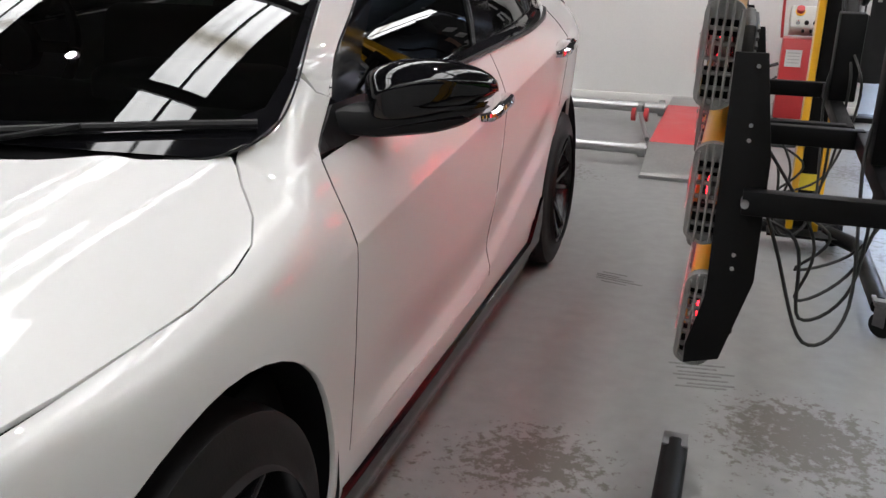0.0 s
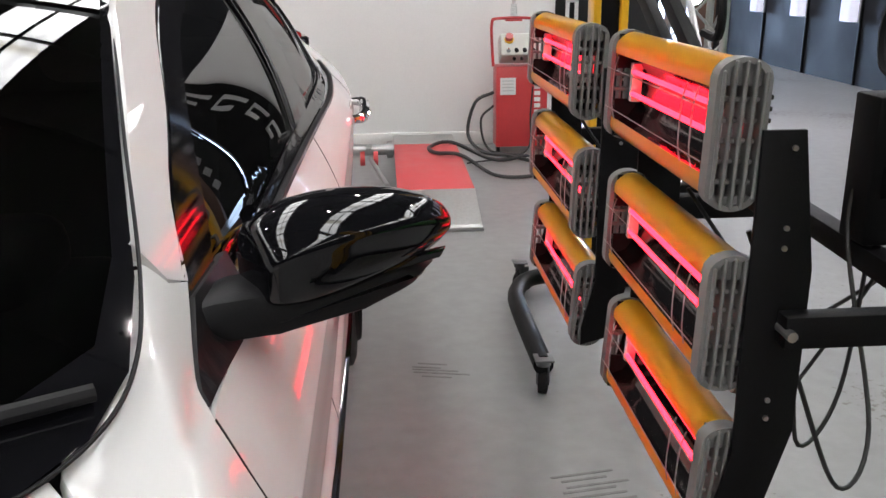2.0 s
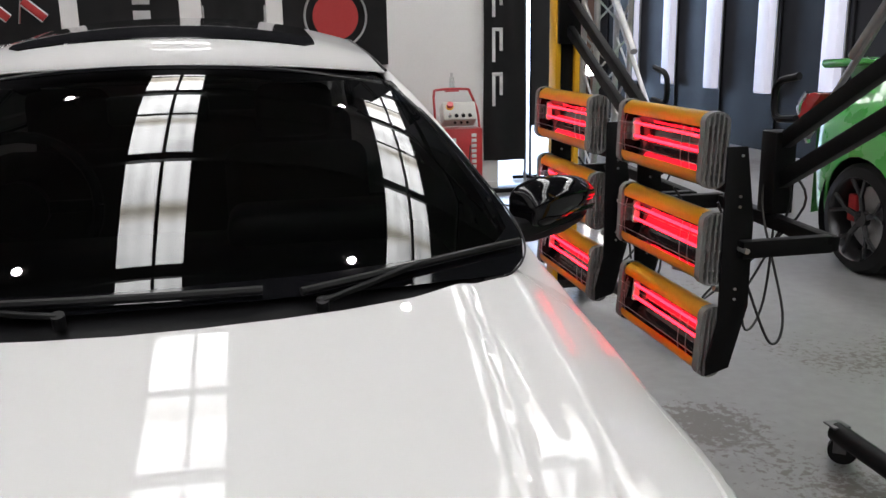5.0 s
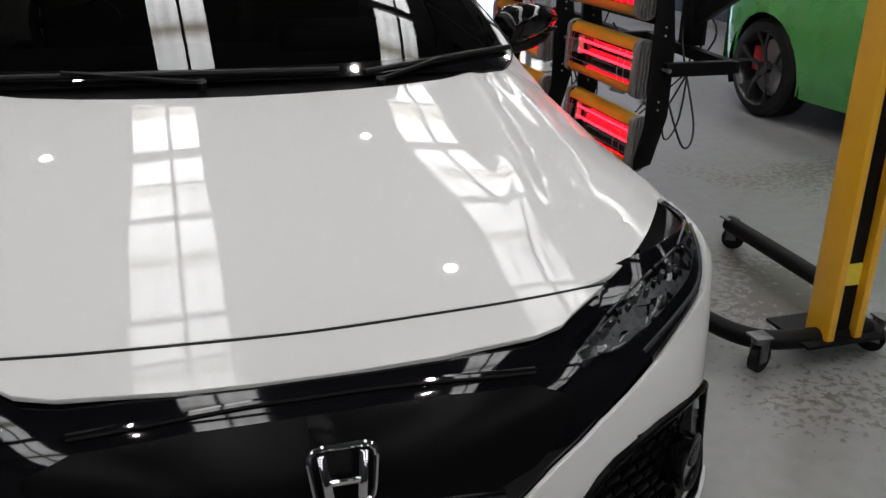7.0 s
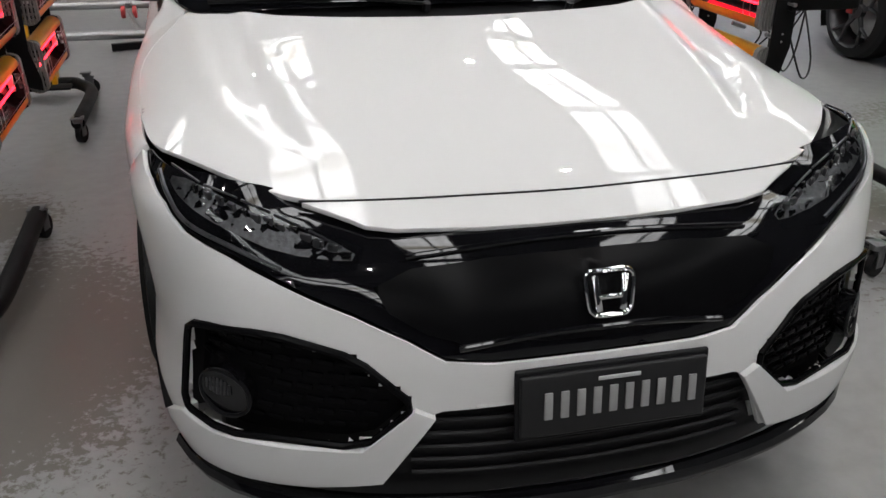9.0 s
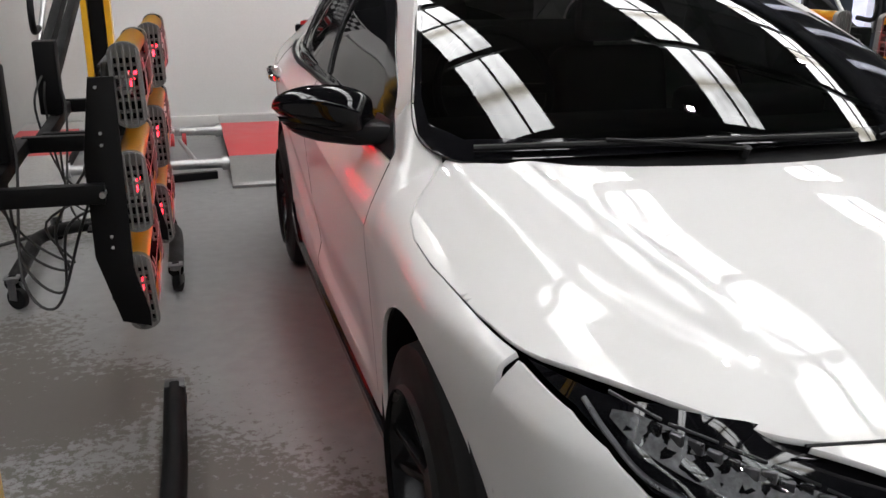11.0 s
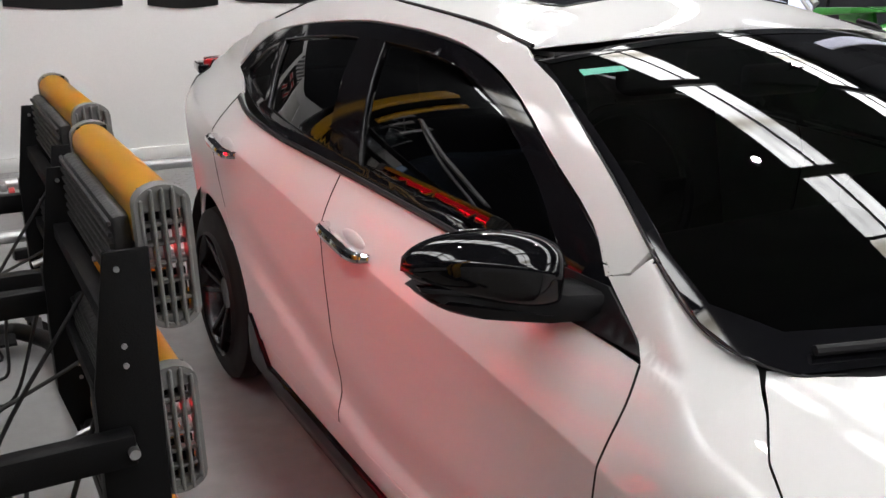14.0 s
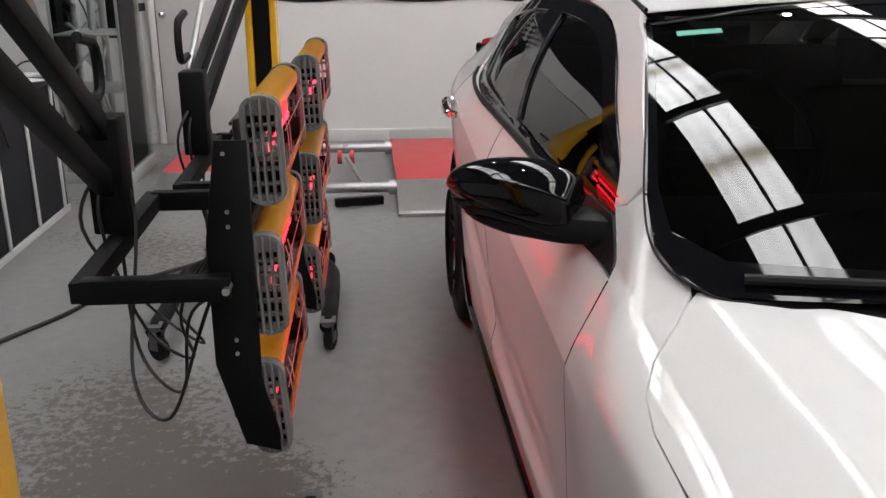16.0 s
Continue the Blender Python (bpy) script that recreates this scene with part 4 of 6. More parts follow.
half_lip = [(.0, .213), (.25, .223), (.40, .236), (.520, .252), (.47, .220), (.437, .198), (.413, .180), (.358, .164), (.20, .147), (.09, .142), (0, .141)]
panel("bumper_lip", half_lip + mirror_pts(half_lip[1:-1]), hood_fn, (0, 0, 1), PAINT, car, cell=.025)
for s in (1, -1):
    half = [(0, .541), (.20, .538), (.295, .545), (.365, .583), (.47, .626), (.55, .650), (.63, .678), (.73, .712), (.833, .743), (.900, .787), (.975, .813), (1.12, .823), (1.165, .70), (1.160, .60), (1.15, .51), (1.12, .42), (1.105, .33), (1.10, .235), (.945, .222), (.86, .238), (.55, .260), (.41, .280), (.33, .436), (.30, .448), (.165, .454), (0, .453)]
    holes = [[(s * a, b) for a, b in FOG]]
    fl = [(s * a, b) for a, b in half]
    panel("bumper", fl if s > 0 else fl[::-1], front_fn, (.15 * s, -1, .1), PAINT, car, cell=.02, holes=holes)
    # fog pocket: deep textured insert, rim and lamp
    fg = [(s * a, b) for a, b in FOG]
    fg = fg if s > 0 else fg[::-1]
    pocket = panel("fog_insert", fg, lambda a, b: front_p(a, b, -.035), (.15 * s, -1, .1), MESH_BLACK, car, cell=.04, rim=0, label="black honeycomb insert")
    line = [front_p(a, b, .003) for a, b in fg]
    part("insert_edge", tube(line + [line[0]], .008, 8, 1, smooth_line=False), MESH_BLACK, pocket)
    for r in range(7):
        for c in range(10):
            a, b = .42 + .042 * c + (.021 if r % 2 else 0), .395 + .026 * r
            if inside((a, b), FOG) and inside((a + .02, b + .01), FOG) and inside((a - .02, b - .01), FOG) and math.hypot(a - .725, b - .445) > .06:
                p, q = front_p(s * (a - .017), b, -.030), front_p(s * (a + .017), b + .003, -.030)
                part("mesh_rib", bar(p, q, .007, .012, .002), MESH_BLACK, pocket)
    c0, c1 = Vector(front_p(s * .725, .445, -.034)), Vector(front_p(s * .725, .445, .002))
    fl_ = part("fog_lamp", several(rod(c0, c1, .052, 24, .056)), BLACK_GLOSS, car, "round fog lamp in a gloss black ring")
    rim_pts = [front_p(s * (.725 + .060 * math.cos(k * math.pi / 14)), .445 + .046 * math.sin(k * math.pi / 14), .004) for k in range(29)]
    part("ring", tube(rim_pts, .0045, 6, 1, smooth_line=False), BLACK_PLASTIC, fl_)
    ribs = [bar(front_p(s * (.738 + .009 * k), .456 - .018 * math.sqrt(1 - k * k / 14), .004), front_p(s * (.738 + .009 * k), .456 + .018 * math.sqrt(1 - k * k / 14), .004), .0065, .006, .002) for k in range(-3, 4)]
    part("lens", several(*ribs), LAMP_TEXTURE, fl_, "grey ribbed lens")
    # headlamp: black housing, bright units, clear cover
    HL = [(.455, .735), (.61, .764), (.74, .795), (.87, .826), (.97, .825), (.900, .790), (.833, .750), (.73, .719), (.63, .686), (.55, .690), (.465, .700)]
    hl = [(s * a, b) for a, b in HL]
    hl = hl if s > 0 else hl[::-1]
    lamp = panel("headlamp", hl, lambda a, b: front_p(a, b, -.02), (.4 * s, -1, .3), BLACK_PLASTIC, car, cell=.03, rim=0, label="dark smoked headlamp unit")
    strip = [(s * a, b) for a, b in rounded([(.47, .722), (.62, .750), (.75, .784), (.88, .826), (.94, .824), (.87, .790), (.75, .750), (.63, .716), (.48, .704)], 1, True)][::s]
    unit = panel("reflector", strip, lambda a, b: front_p(a, b, -.012), (.4 * s, -1, .3), LAMP_TEXTURE, lamp, cell=.02, rim=.006, label="long ribbed lamp reflector")
    rnd = random.Random(3)
    for k in range(13):
        a = .49 + .031 * k
        b = .713 + .0078 * k + .006 * rnd.random()
        c = Vector(front_p(s * a, b, -.011))
        part("lamp_cell", boxes((c, (.016 + .006 * rnd.random(), .008, .017), Matrix.Rotation(radians(s * (20 + 4 * k)), 4, "Z") @ Matrix.Rotation(radians(rnd.uniform(-12, 12)), 4, "X")), bevel=.002), LAMP_GREY if k % 4 else BLACK_GLOSS, unit)
    for k in range(5):
        p, q = Vector(front_p(s * (.50 + .09 * k), .727 + .024 * k, -.008)), Vector(front_p(s * (.58 + .09 * k), .748 + .024 * k, -.008))
        part("trim_line", bar(p, q, .004, .004, .001), LAMP_GREY, unit)
    edge = [front_p(s * a, b, -.012) for a, b in ((.62, .692), (.73, .724), (.84, .757), (.91, .796), (.97, .826))]
    part("running_light", tube(edge, .0045, 8), LAMP_GREY, lamp, "slim grey daytime light")
    cover = panel("cover", hl, lambda a, b: front_p(a, b, .002), (.4 * s, -1, .3), GLASS_CLEAR, lamp, cell=.04, rim=0, label="clear curved lamp cover")
    cover.visible_shadow = False
    # winglet under the fog pocket
    panel("bumper_blade", [(s * a, b) for a, b in ((.315, .440), (.352, .457), (.450, .364), (.745, .354), (.835, .366), (.92, .32), (.94, .225), (.86, .242), (.55, .264), (.415, .285))][::s], lambda a, b: front_p(a, b, .016), (.15 * s, -1, .1), PAINT, car, cell=.025, rim=.02)
# thin black tube laid in the bonnet's front gap in place of its shade
part("bonnet_gap_shade", tube([hood_fn(x * s, y)[:2] + (hood_z(x, y) - .0005,) for s, pts in ((-1, ((.525, .256), (.40, .2385), (.25, .2255))), (1, ((0, .2155), (.25, .2255), (.40, .2385), (.525, .256)))) for x, y in pts], .0030, 6), BLACK_PLASTIC, car)
# grille: gloss black panel with its bars
grille_full = GRILLE + mirror_pts(GRILLE[1:-1])
grille = panel("grille", grille_full, lambda a, b: front_p(a, b, -.012), (0, -1, .3), BLACK_GLOSS, car, cell=.03, rim=.01, label="gloss black grille panel running into the headlamps")
mesh_half = [(0, .716), (.2, .713), (.36, .700), (.43, .672), (.40, .630), (.33, .592), (.25, .572), (0, .568)]
panel("grille_mesh", mesh_half + mirror_pts(mesh_half[1:-1]), lambda a, b: front_p(a, b, -.008), (0, -1, .3), MESH_BLACK, grille, cell=.03, rim=.004, label="matt black mesh behind the badge")
for zt, w in ((.735, .37), (.585, .27)):
    line = [front_p(w * (-1 + i / 10), zt - .02 * abs(-1 + i / 10) ** 2, -.009) for i in range(21)]
    part("grille_bar", tube(line, .007, 10, 1, smooth_line=False), BLACK_GLOSS, grille)
low_full = [(a, b) for a, b in LOWER] + mirror_pts(LOWER[1:-1])
intake = panel("lower_intake", low_full, lambda a, b: front_p(a, b, -.03), (0, -1, 0), BLACK_PLASTIC, car, cell=.04, rim=.0, label="black lower intake mesh")
for r in range(5):
    zt = .285 + .032 * r
    line = [front_p(.36 * (-1 + i / 8), zt, -.022) for i in range(17)]
    part("intake_bar", tube(line, .006, 6, 1, smooth_line=False), BLACK_PLASTIC, intake)
lip = [front_p(.93 * (-1 + i / 14), .205 + .02 * abs(-1 + i / 14) ** 3, .012) for i in range(29)]
part("front_lip", tube(lip, .022, 8, 1, smooth_line=False), BLACK_GLOSS, car, "gloss black splitter lip")

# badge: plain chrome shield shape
bx = .018
by = front_p(bx, .655)[1]
ringp = [(bx + u * .047 * (1 + .08 * v), by - .028 + .026 * (v + 1) / 2, .655 + v * .041) for u, v in rounded([(-1, 1), (1, 1), (.92, -1), (-.92, -1)], 2, True, .14)]
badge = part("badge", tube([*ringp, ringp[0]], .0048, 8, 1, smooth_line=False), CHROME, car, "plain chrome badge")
for s in (1, -1):
    part("badge_bar", bar((bx + s * .031, by - .006, .688), (bx + s * .023, by - .030, .623), .014, .008), CHROME, badge)
part("badge_bar", bar((bx - .022, by - .020, .650), (bx + .022, by - .020, .650), .013, .008), CHROME, badge)

# number plate: dark plate with plain bars where the writing is
PLATE_GREY = material("dull_plate_print", (.24, .24, .24), .5)
px, pz, py = .024, .458, -.022
plate = part("number_plate", boxes(((px, py, pz), (.378, .012, .128), Matrix.Rotation(radians(-6), 4, "X")), bevel=.006, seg=3), material("dark_plate", (.012, .012, .013), .45, spec=.25), car, "black number plate in a dark surround")
part("plate_surround", boxes(((px, py + .010, pz - .002), (.392, .012, .150), Matrix.Rotation(radians(-6), 4, "X")), bevel=.008, seg=3), BLACK_PLASTIC, plate)
for k in range(10):
    part("plate_mark", boxes(((px - .135 + .0325 * k, py - .0075, pz + .002), (.017, .004, .056), Matrix.Rotation(radians(-6), 4, "X")), bevel=.002), PLATE_GREY, plate)
part("plate_mark", boxes(((px, py - .013, pz + .054), (.085, .003, .008), Matrix.Rotation(radians(-6), 4, "X")), bevel=.001), PRINT_GREY, plate)
part("plate_mark", boxes(((px, py + .0, pz - .056), (.14, .003, .011), Matrix.Rotation(radians(-6), 4, "X")), bevel=.001), PRINT_WHITE, plate)


# ---- heat lamp stands ----
LABEL_YELLOW = material("yellow_label", (.75, .60, .05), .5)
VENT_GREY = material("dark_vent_metal", (.022, .022, .022), .45, metal=.3, vary=.3, scale=80, bump=.6, fine=120)


def cassette(s, ya, yb, top, xf, parent, tilt=0.0):
    """One lamp head, from ya to yb, its open face towards the car at xf."""
    yc, hgt, dep = (ya + yb) / 2, .208, .074
    turn = Matrix.Translation((s * xf, yc, top - hgt / 2)) @ Matrix.Rotation(radians(s * tilt), 4, "Y")

    def put(bm):
        for v in bm.verts:
            v.co.x *= s
        bm.transform(turn)
        return bm
    L = (yb - ya) / 2
    head = part("lamp_head", put(boxes(((dep * .86, 0, 0), (.008, 2 * L - .04, hgt * .72)), bevel=.003)), BLACK_STEEL, parent)
    # curved yellow shells above and below
    for sign in (1, -1):
        sh = bmesh.new()
        rows = []
        for a in range(0, 181, 15):
            r = .035
            x, z = .036 - r * math.cos(radians(a)), sign * (hgt / 2 - r * .9 + r * .9 * math.sin(radians(a)))
            rows.append([sh.verts.new((x, y, z)) for y in (-L + .022, L - .022)])
        for a, b in zip(rows, rows[1:]):
            sh.faces.new((a[0], a[1], b[1], b[0]))
        back = [sh.verts.new((.070, y, sign * .02)) for y in (-L + .022, L - .022)]
        sh.faces.new((rows[-1][0], rows[-1][1], back[1], back[0]))
        front = [sh.verts.new((.003, y, sign * (hgt / 2 - .042))) for y in (-L + .022, L - .022)]
        sh.faces.new((rows[0][0], rows[0][1], front[1], front[0]))
        bmesh.ops.solidify(sh, geom=sh.faces[:], thickness=.003)
        part("shell", put(sh), YELLOW, head, "curved yellow enamel shell")
    # louvred end caps
    for e in (-1, 1):
        y0 = e * (L - .012)
        cap = bmesh.new()
        pts = []
        w, hh = dep / 2 + .002, hgt / 2 + .004
        for a in range(0, 181, 20):
            pts.append((dep / 2 - .004 + w * math.cos(radians(a)), hh - w * .75 + w * .75 * math.sin(radians(a))))
        for a in range(180, 361, 20):
            pts.append((dep / 2 - .004 + w * math.cos(radians(a)), -hh + w * .75 + w * .75 * math.sin(radians(a))))
        outer = pts
        inner_ = [((x - dep / 2 + .004) * .80 + dep / 2 - .004, z * .93) for x, z in pts]
        for ring in ((y0 - .014, y0 + .014),):
            vo = [[cap.verts.new((x, y, z)) for x, z in outer] for y in ring]
            vi = [[cap.verts.new((x, y, z)) for x, z in inner_] for y in ring]
            n = len(outer)
            for k in range(n):
                j = (k + 1) % n
                cap.faces.new((vo[0][k], vo[0][j], vo[1][j], vo[1][k]))
                cap.faces.new((vi[0][k], vi[0][j], vi[1][j], vi[1][k]))
                cap.faces.new((vo[0][k], vo[0][j], vi[0][j], vi[0][k]))
                cap.faces.new((vo[1][k], vo[1][j], vi[1][j], vi[1][k]))
        c = part("end_cap", put(cap), GREY_PLASTIC, head, "grey louvred end cap")
        for k in range(5):
            x = .003 + .015 * k
            zz = hh - .004 - .014 * (abs(k - 2) > 1)
            part("louvre", put(boxes(((x, y0 + e * .006, 0), (.0055, .026, 2 * zz)), bevel=.002, seg=1)), GREY_PLASTIC, c)
        for z0, z1 in ((.068, .100), (.046, .054), (.017, .025), (-.012, -.004), (-.041, -.033), (-.070, -.062), (-.100, -.086)):
            part("louvre", put(boxes(((dep / 2 - .004, y0, (z0 + z1) / 2), (dep - .018, .014, z1 - z0)), bevel=.002, seg=1)), GREY_PLASTIC, c)
        # dark plates added behind the louvres to hold back the tubes' red glow
        for z0, z1 in ((.034, .1), (-.1, -.026)):
            part("baffle", put(boxes(((dep / 2 - .004, y0 - e * .016, (z0 + z1) / 2), (dep - .02, .004, z1 - z0)), bevel=0)), BLACK_STEEL, c)
    part("back_cover", put(boxes(((dep + .008, 0, -.005), (.03, 2 * L - .10, .13)), bevel=.012)), VENT_GREY, head, "dark perforated back cover")
    for k in range(7):
        part("vent_rib", put(boxes(((dep + .025, 0, -.055 + .017 * k), (.006, 2 * L - .11, .007)), bevel=.001, seg=1)), VENT_GREY, head)
    # reflector, quartz tubes, guard wires
    ref = bmesh.new()
    rows = [[ref.verts.new((x, y, z)) for y in (-L + .03, L - .03)] for x, z in ((.010, .070), (.034, .060), (.052, .034), (.058, 0), (.052, -.034), (.034, -.060), (.010, -.070))]
    for a, b in zip(rows, rows[1:]):
        ref.faces.new((a[0], a[1], b[1], b[0]))
    part("reflector", put(ref), REFLECTOR, head, "polished reflector trough")
    for z in (.030, -.012):
        part("quartz_tube", put(rod((.032, -L + .06, z), (.032, L - .06, z), .0048, 10)), TUBE_HOT, head, "glowing red quartz tube")
    for y in (-L + .05, L - .05):
        part("tube_holder", put(boxes(((.040, y, .009), (.022, .018, .075)), bevel=.003)), PRINT_WHITE, head)
    wires = [tube([(-.004, y, .060), (-.010, y, .03), (-.010, y, -.03), (-.004, y, -.060)], .0011, 5, 3) for y in (-L + .07, -L + .12, L - .07)]
    wires += [rod((-.010, -L + .02, z), (-.010, L - .02, z), .0010, 5) for z in (.035, -.04)]
    part("guard", put(several(*wires)), STEEL, head, "thin wire guard")
    return head


def caster(x, y, parent, turn=0.0):
    c = part("caster", several(boxes(((x, y, .135), (.062, .062, .008)), bevel=.002), rod((x, y, .112), (x, y, .132), .024, 14)), DARK_STEEL, parent, "steel swivel caster")
    off = Vector((.02 * math.sin(turn), .03 * math.cos(turn), 0))
    fork = [boxes(((x + k * .019 * math.cos(turn) + off.x * .6, y - k * .019 * math.sin(turn) + off.y * .6, .078), (.005, .042, .075), Matrix.Rotation(-turn, 4, "Z")), bevel=.001) for k in (-1, 1)]
    part("fork", several(*fork), DARK_STEEL, c)
    ax = Vector((math.cos(turn), -math.sin(turn), 0)) * .013
    p = Vector((x, y, .048)) + off
    part("caster_wheel", rod(p - ax, p + ax, .047, 24), RUBBER, c, "dark rubber wheel")
    part("brake_pedal", boxes((p + Vector((0, .03, .045)), (.03, .06, .008)), bevel=.002), BLACK_STEEL, c)


def stand(s, near):
    """A stand beside the car: post on a wheeled base, arm, and a rack of three lamp heads."""
    d = 1 if near else -1
    yp = 1.10 if near else 4.20
    ya, yb = (1.85, 2.44) if near else (2.65, 3.27)
    if s < 0:
        ya, yb = ya - .085, yb - .085
    xr = (1.437 if near else 1.412) if s > 0 else (1.378 if near else 1.342)
    xp = s * ((1.85 if near else 1.87) if s > 0 else (1.76 if near else 1.67))
    st = thing("heat_lamp_stand", "wheeled curing stand, yellow post, three glowing red lamp heads", "curing lamp", (xp, yp, 0), "curing lamps beside the car")
    for i, top in enumerate((1.220, .938, .660) if s > 0 else (1.205, .930, .655)):
        cassette(s, ya, yb, top, xr + .010 * i, st, 4 if i == 2 else 2)
    # rack: two uprights with tapered feet
    for y in (ya - .012, yb - .02):
        x0, x1 = xr + .062, xr + .124
        outline = [(s * x, z) for x, z in ((x0, 1.125), (x1, 1.125), (x1 + .030, .92), (x1 + .030, .66), (x1 - .02, .475), (x0 - .03, .455), (x0 - .03, .50), (x0, .62))]
        up = part("rack_upright", slab(outline, "xz", y - .004, y + .004, .0015), BLACK_STEEL, st, "black steel upright")
        part("flange", boxes(((s * (x1 + .028), y + .022, .79), (.004, .044, .26)), bevel=.001), BLACK_STEEL, up)
        for z in (1.10, .985, .955, .715, .685):
            part("bolt", rod((s * (xr + .108), y - .004, z), (s * (xr + .108), y - .008, z), .0042, 8), STEEL, up)
    for z in (.80, 1.0, .55):
        part("rack_rail", bar((s * (xr + .11), ya - .012, z), (s * (xr + .11), yb - .02, z), .030, .030), BLACK_STEEL, st)
    # yoke behind the rack
    z = .835
    xa, xb = s * (xr + .11), s * (xr + .395)
    y1, y2 = ya - .03, yb
    part("yoke_arm", bar((xa, y1, z), (xb, y1, z), .034, .050), BLACK_STEEL, st, "black square-tube yoke")
    part("yoke_bar", bar((xb, y1 - .017, z), (xb, y2 + .017, z + .02), .040, .044), BLACK_STEEL, st)
    part("yoke_arm", bar((xa, y2, z + .02), (xb, y2, z + .02), .034, .050), BLACK_STEEL, st, "black square-tube yoke")
    part("bolt", rod((s * (xr + .115), y1 - .03, z), (s * (xr + .115), y1 + .02, z), .008, 10), STEEL, st)
    # arm head, parallel arms and gas strut up to the post
    hx, hy = s * (xr + .405), (ya + yb) / 2 - .02 * d
    part("arm_head", boxes(((hx, hy, 1.0), (.075, .085, .26)), bevel=.006), BLACK_STEEL, st, "black pivot block")
    pt = Vector((xp, yp + .08 * d, 1.62))
    part("lift_arm", several(bar((hx, hy, 1.085), pt, .034, .050), bar((hx + s * .0, hy, .96), pt - Vector((0, 0, .16)), .034, .050)), BLACK_STEEL, st, "parallel lift arms")
    part("gas_strut", several(rod((hx + s * .03, hy - .10 * d, 1.12), pt + Vector((s * .03, .15 * d, .35)), .010, 10), rod((hx + s * .03, hy - .28 * d, 1.36), pt + Vector((s * .03, .15 * d, .35)), .016, 12)), STEEL, st)
    grip = [(hx + s * .02, hy - .05 * d, 1.17), (hx + s * .02, hy + .06 * d, 1.17), (hx + s * .02, hy + .06 * d, 1.27), (hx + s * .02, hy - .05 * d, 1.30)]
    part("grip", tube(grip, .012, 8, 5), BLACK_PLASTIC, st, "black plastic pull grip")
    # post with its slot
    post = part("post", boxes(((xp, yp, 1.28), (.080, .050, 2.38)), bevel=.003), BLACK_STEEL, st, "dark roller track of the lifting post")
    for k in (-1, 1):
        part("rail", boxes(((xp + k * .054, yp, 1.28), (.030, .110, 2.40)), bevel=.006), YELLOW, post, "yellow steel rail")
    part("carriage", boxes(((xp, yp + .06 * d, 1.56), (.12, .05, .34)), bevel=.006), BLACK_STEEL, st)
    part("warning_label", boxes(((xp, yp - .027, .31), (.074, .002, .075)), bevel=0), LABEL_YELLOW, post, "small yellow warning label")
    # base: bent tube legs and cross tube
    x_in, x_out = s * (1.47 if s > 0 else 1.38), s * (2.09 if s > 0 else 2.04)
    ye = yp + .95 * d
    part("base", several(boxes(((xp, yp + .04 * d, .085), (.30, .22, .012)), bevel=.002),
                         tube([(x_in, ye, .11), (x_in, ye - .5 * d, .10), (x_in + s * .02, yp + .22 * d, .09), (x_in + s * .10, yp + .05 * d, .085), (xp - s * .12, yp, .085), (xp + s * .12, yp, .085), (x_out - s * .10, yp + .05 * d, .085), (x_out, yp + .22 * d, .09), (x_out, ye - .5 * d, .10), (x_out, ye, .11)], .034, 12, 6)), BLACK_STEEL, st, "bent black tube base")
    for x, y, a in ((x_in, ye, .3), (x_out, ye, 2.2), (x_in + s * .07, yp - .03 * d, 1.2), (x_out - s * .06, yp - .02 * d, -.6)):
        caster(x, y, st, a)
    # leads
    rnd = random.Random(7 + int(near) + s)
    for k in range(4):
        yy = y1 + .12 + .14 * k
        pts = [(s * (xr + .10), yy, .95 - .2 * (k % 2)), (s * (xr + .19 + .05 * k), yy - .02, .72 - .03 * k), (s * (xr + .27), yy - .05, .50 + .04 * rnd.random()), (s * (xr + .36 + .02 * k), yy + .03, .58), (hx + s * .03 * (k - 1.5), hy - .03 * k, .90), (hx, hy, 1.05)]
        part("lead", tube(pts, .0042, 7, 7), CABLE, st, "looping black lead")
    for k in range(3):
        yy = ya + .06 + .26 * k
        part("plug", rod((s * (xr + .085), yy, .70), (s * (xr + .15), yy, .68), .010, 10), STEEL, st)
    return st


for s in (1, -1):
    stand(s, True)
    stand(s, False)


# ---- scissor lift lanes behind the car ----


def lift_lane(xa, xb, ya):
    t = thing("lift_platform", "low lift platform with a red deck and bare metal approach ramp", "vehicle lift", ((xa + xb) / 2, (ya + 7.2) / 2, 0), "lift platforms behind the car")
    yd = ya + .42
    part("deck", boxes((((xa + xb) / 2, (yd + 6.98) / 2, .122), (xb - xa, 6.98 - yd, .020)), bevel=.004), RED_MAT, t, "red painted deck")
    part("frame_skirt", boxes((((xa + xb) / 2, (yd + 7.2) / 2, .058), (xb - xa - .03, 7.2 - yd, .108)), bevel=.004), BLACK_STEEL, t, "dark underframe")
    part("rear_flap", boxes((((xa + xb) / 2, 7.17, .126), (xb - xa, .36, .014)), bevel=.003), ALU, t, "grey metal end flap")
    ramp = slab([(ya, .012), (ya + .03, .026), (yd, .132), (yd, .112), (ya + .04, .004), (ya, .004)], "yz", xa, xb, .0015)
    part("approach_ramp", ramp, ALU, t, "bare aluminium approach ramp")
    part("ramp_edge", boxes((((xa + xb) / 2, ya - .006, .012), (xb - xa + .01, .018, .020)), bevel=.003), STEEL, t)
    return t


lift_lane(1.035, 1.485, 5.17)
lift_lane(-1.03, -.53, 5.17)
lift_lane(-2.58, -2.10, 5.50)


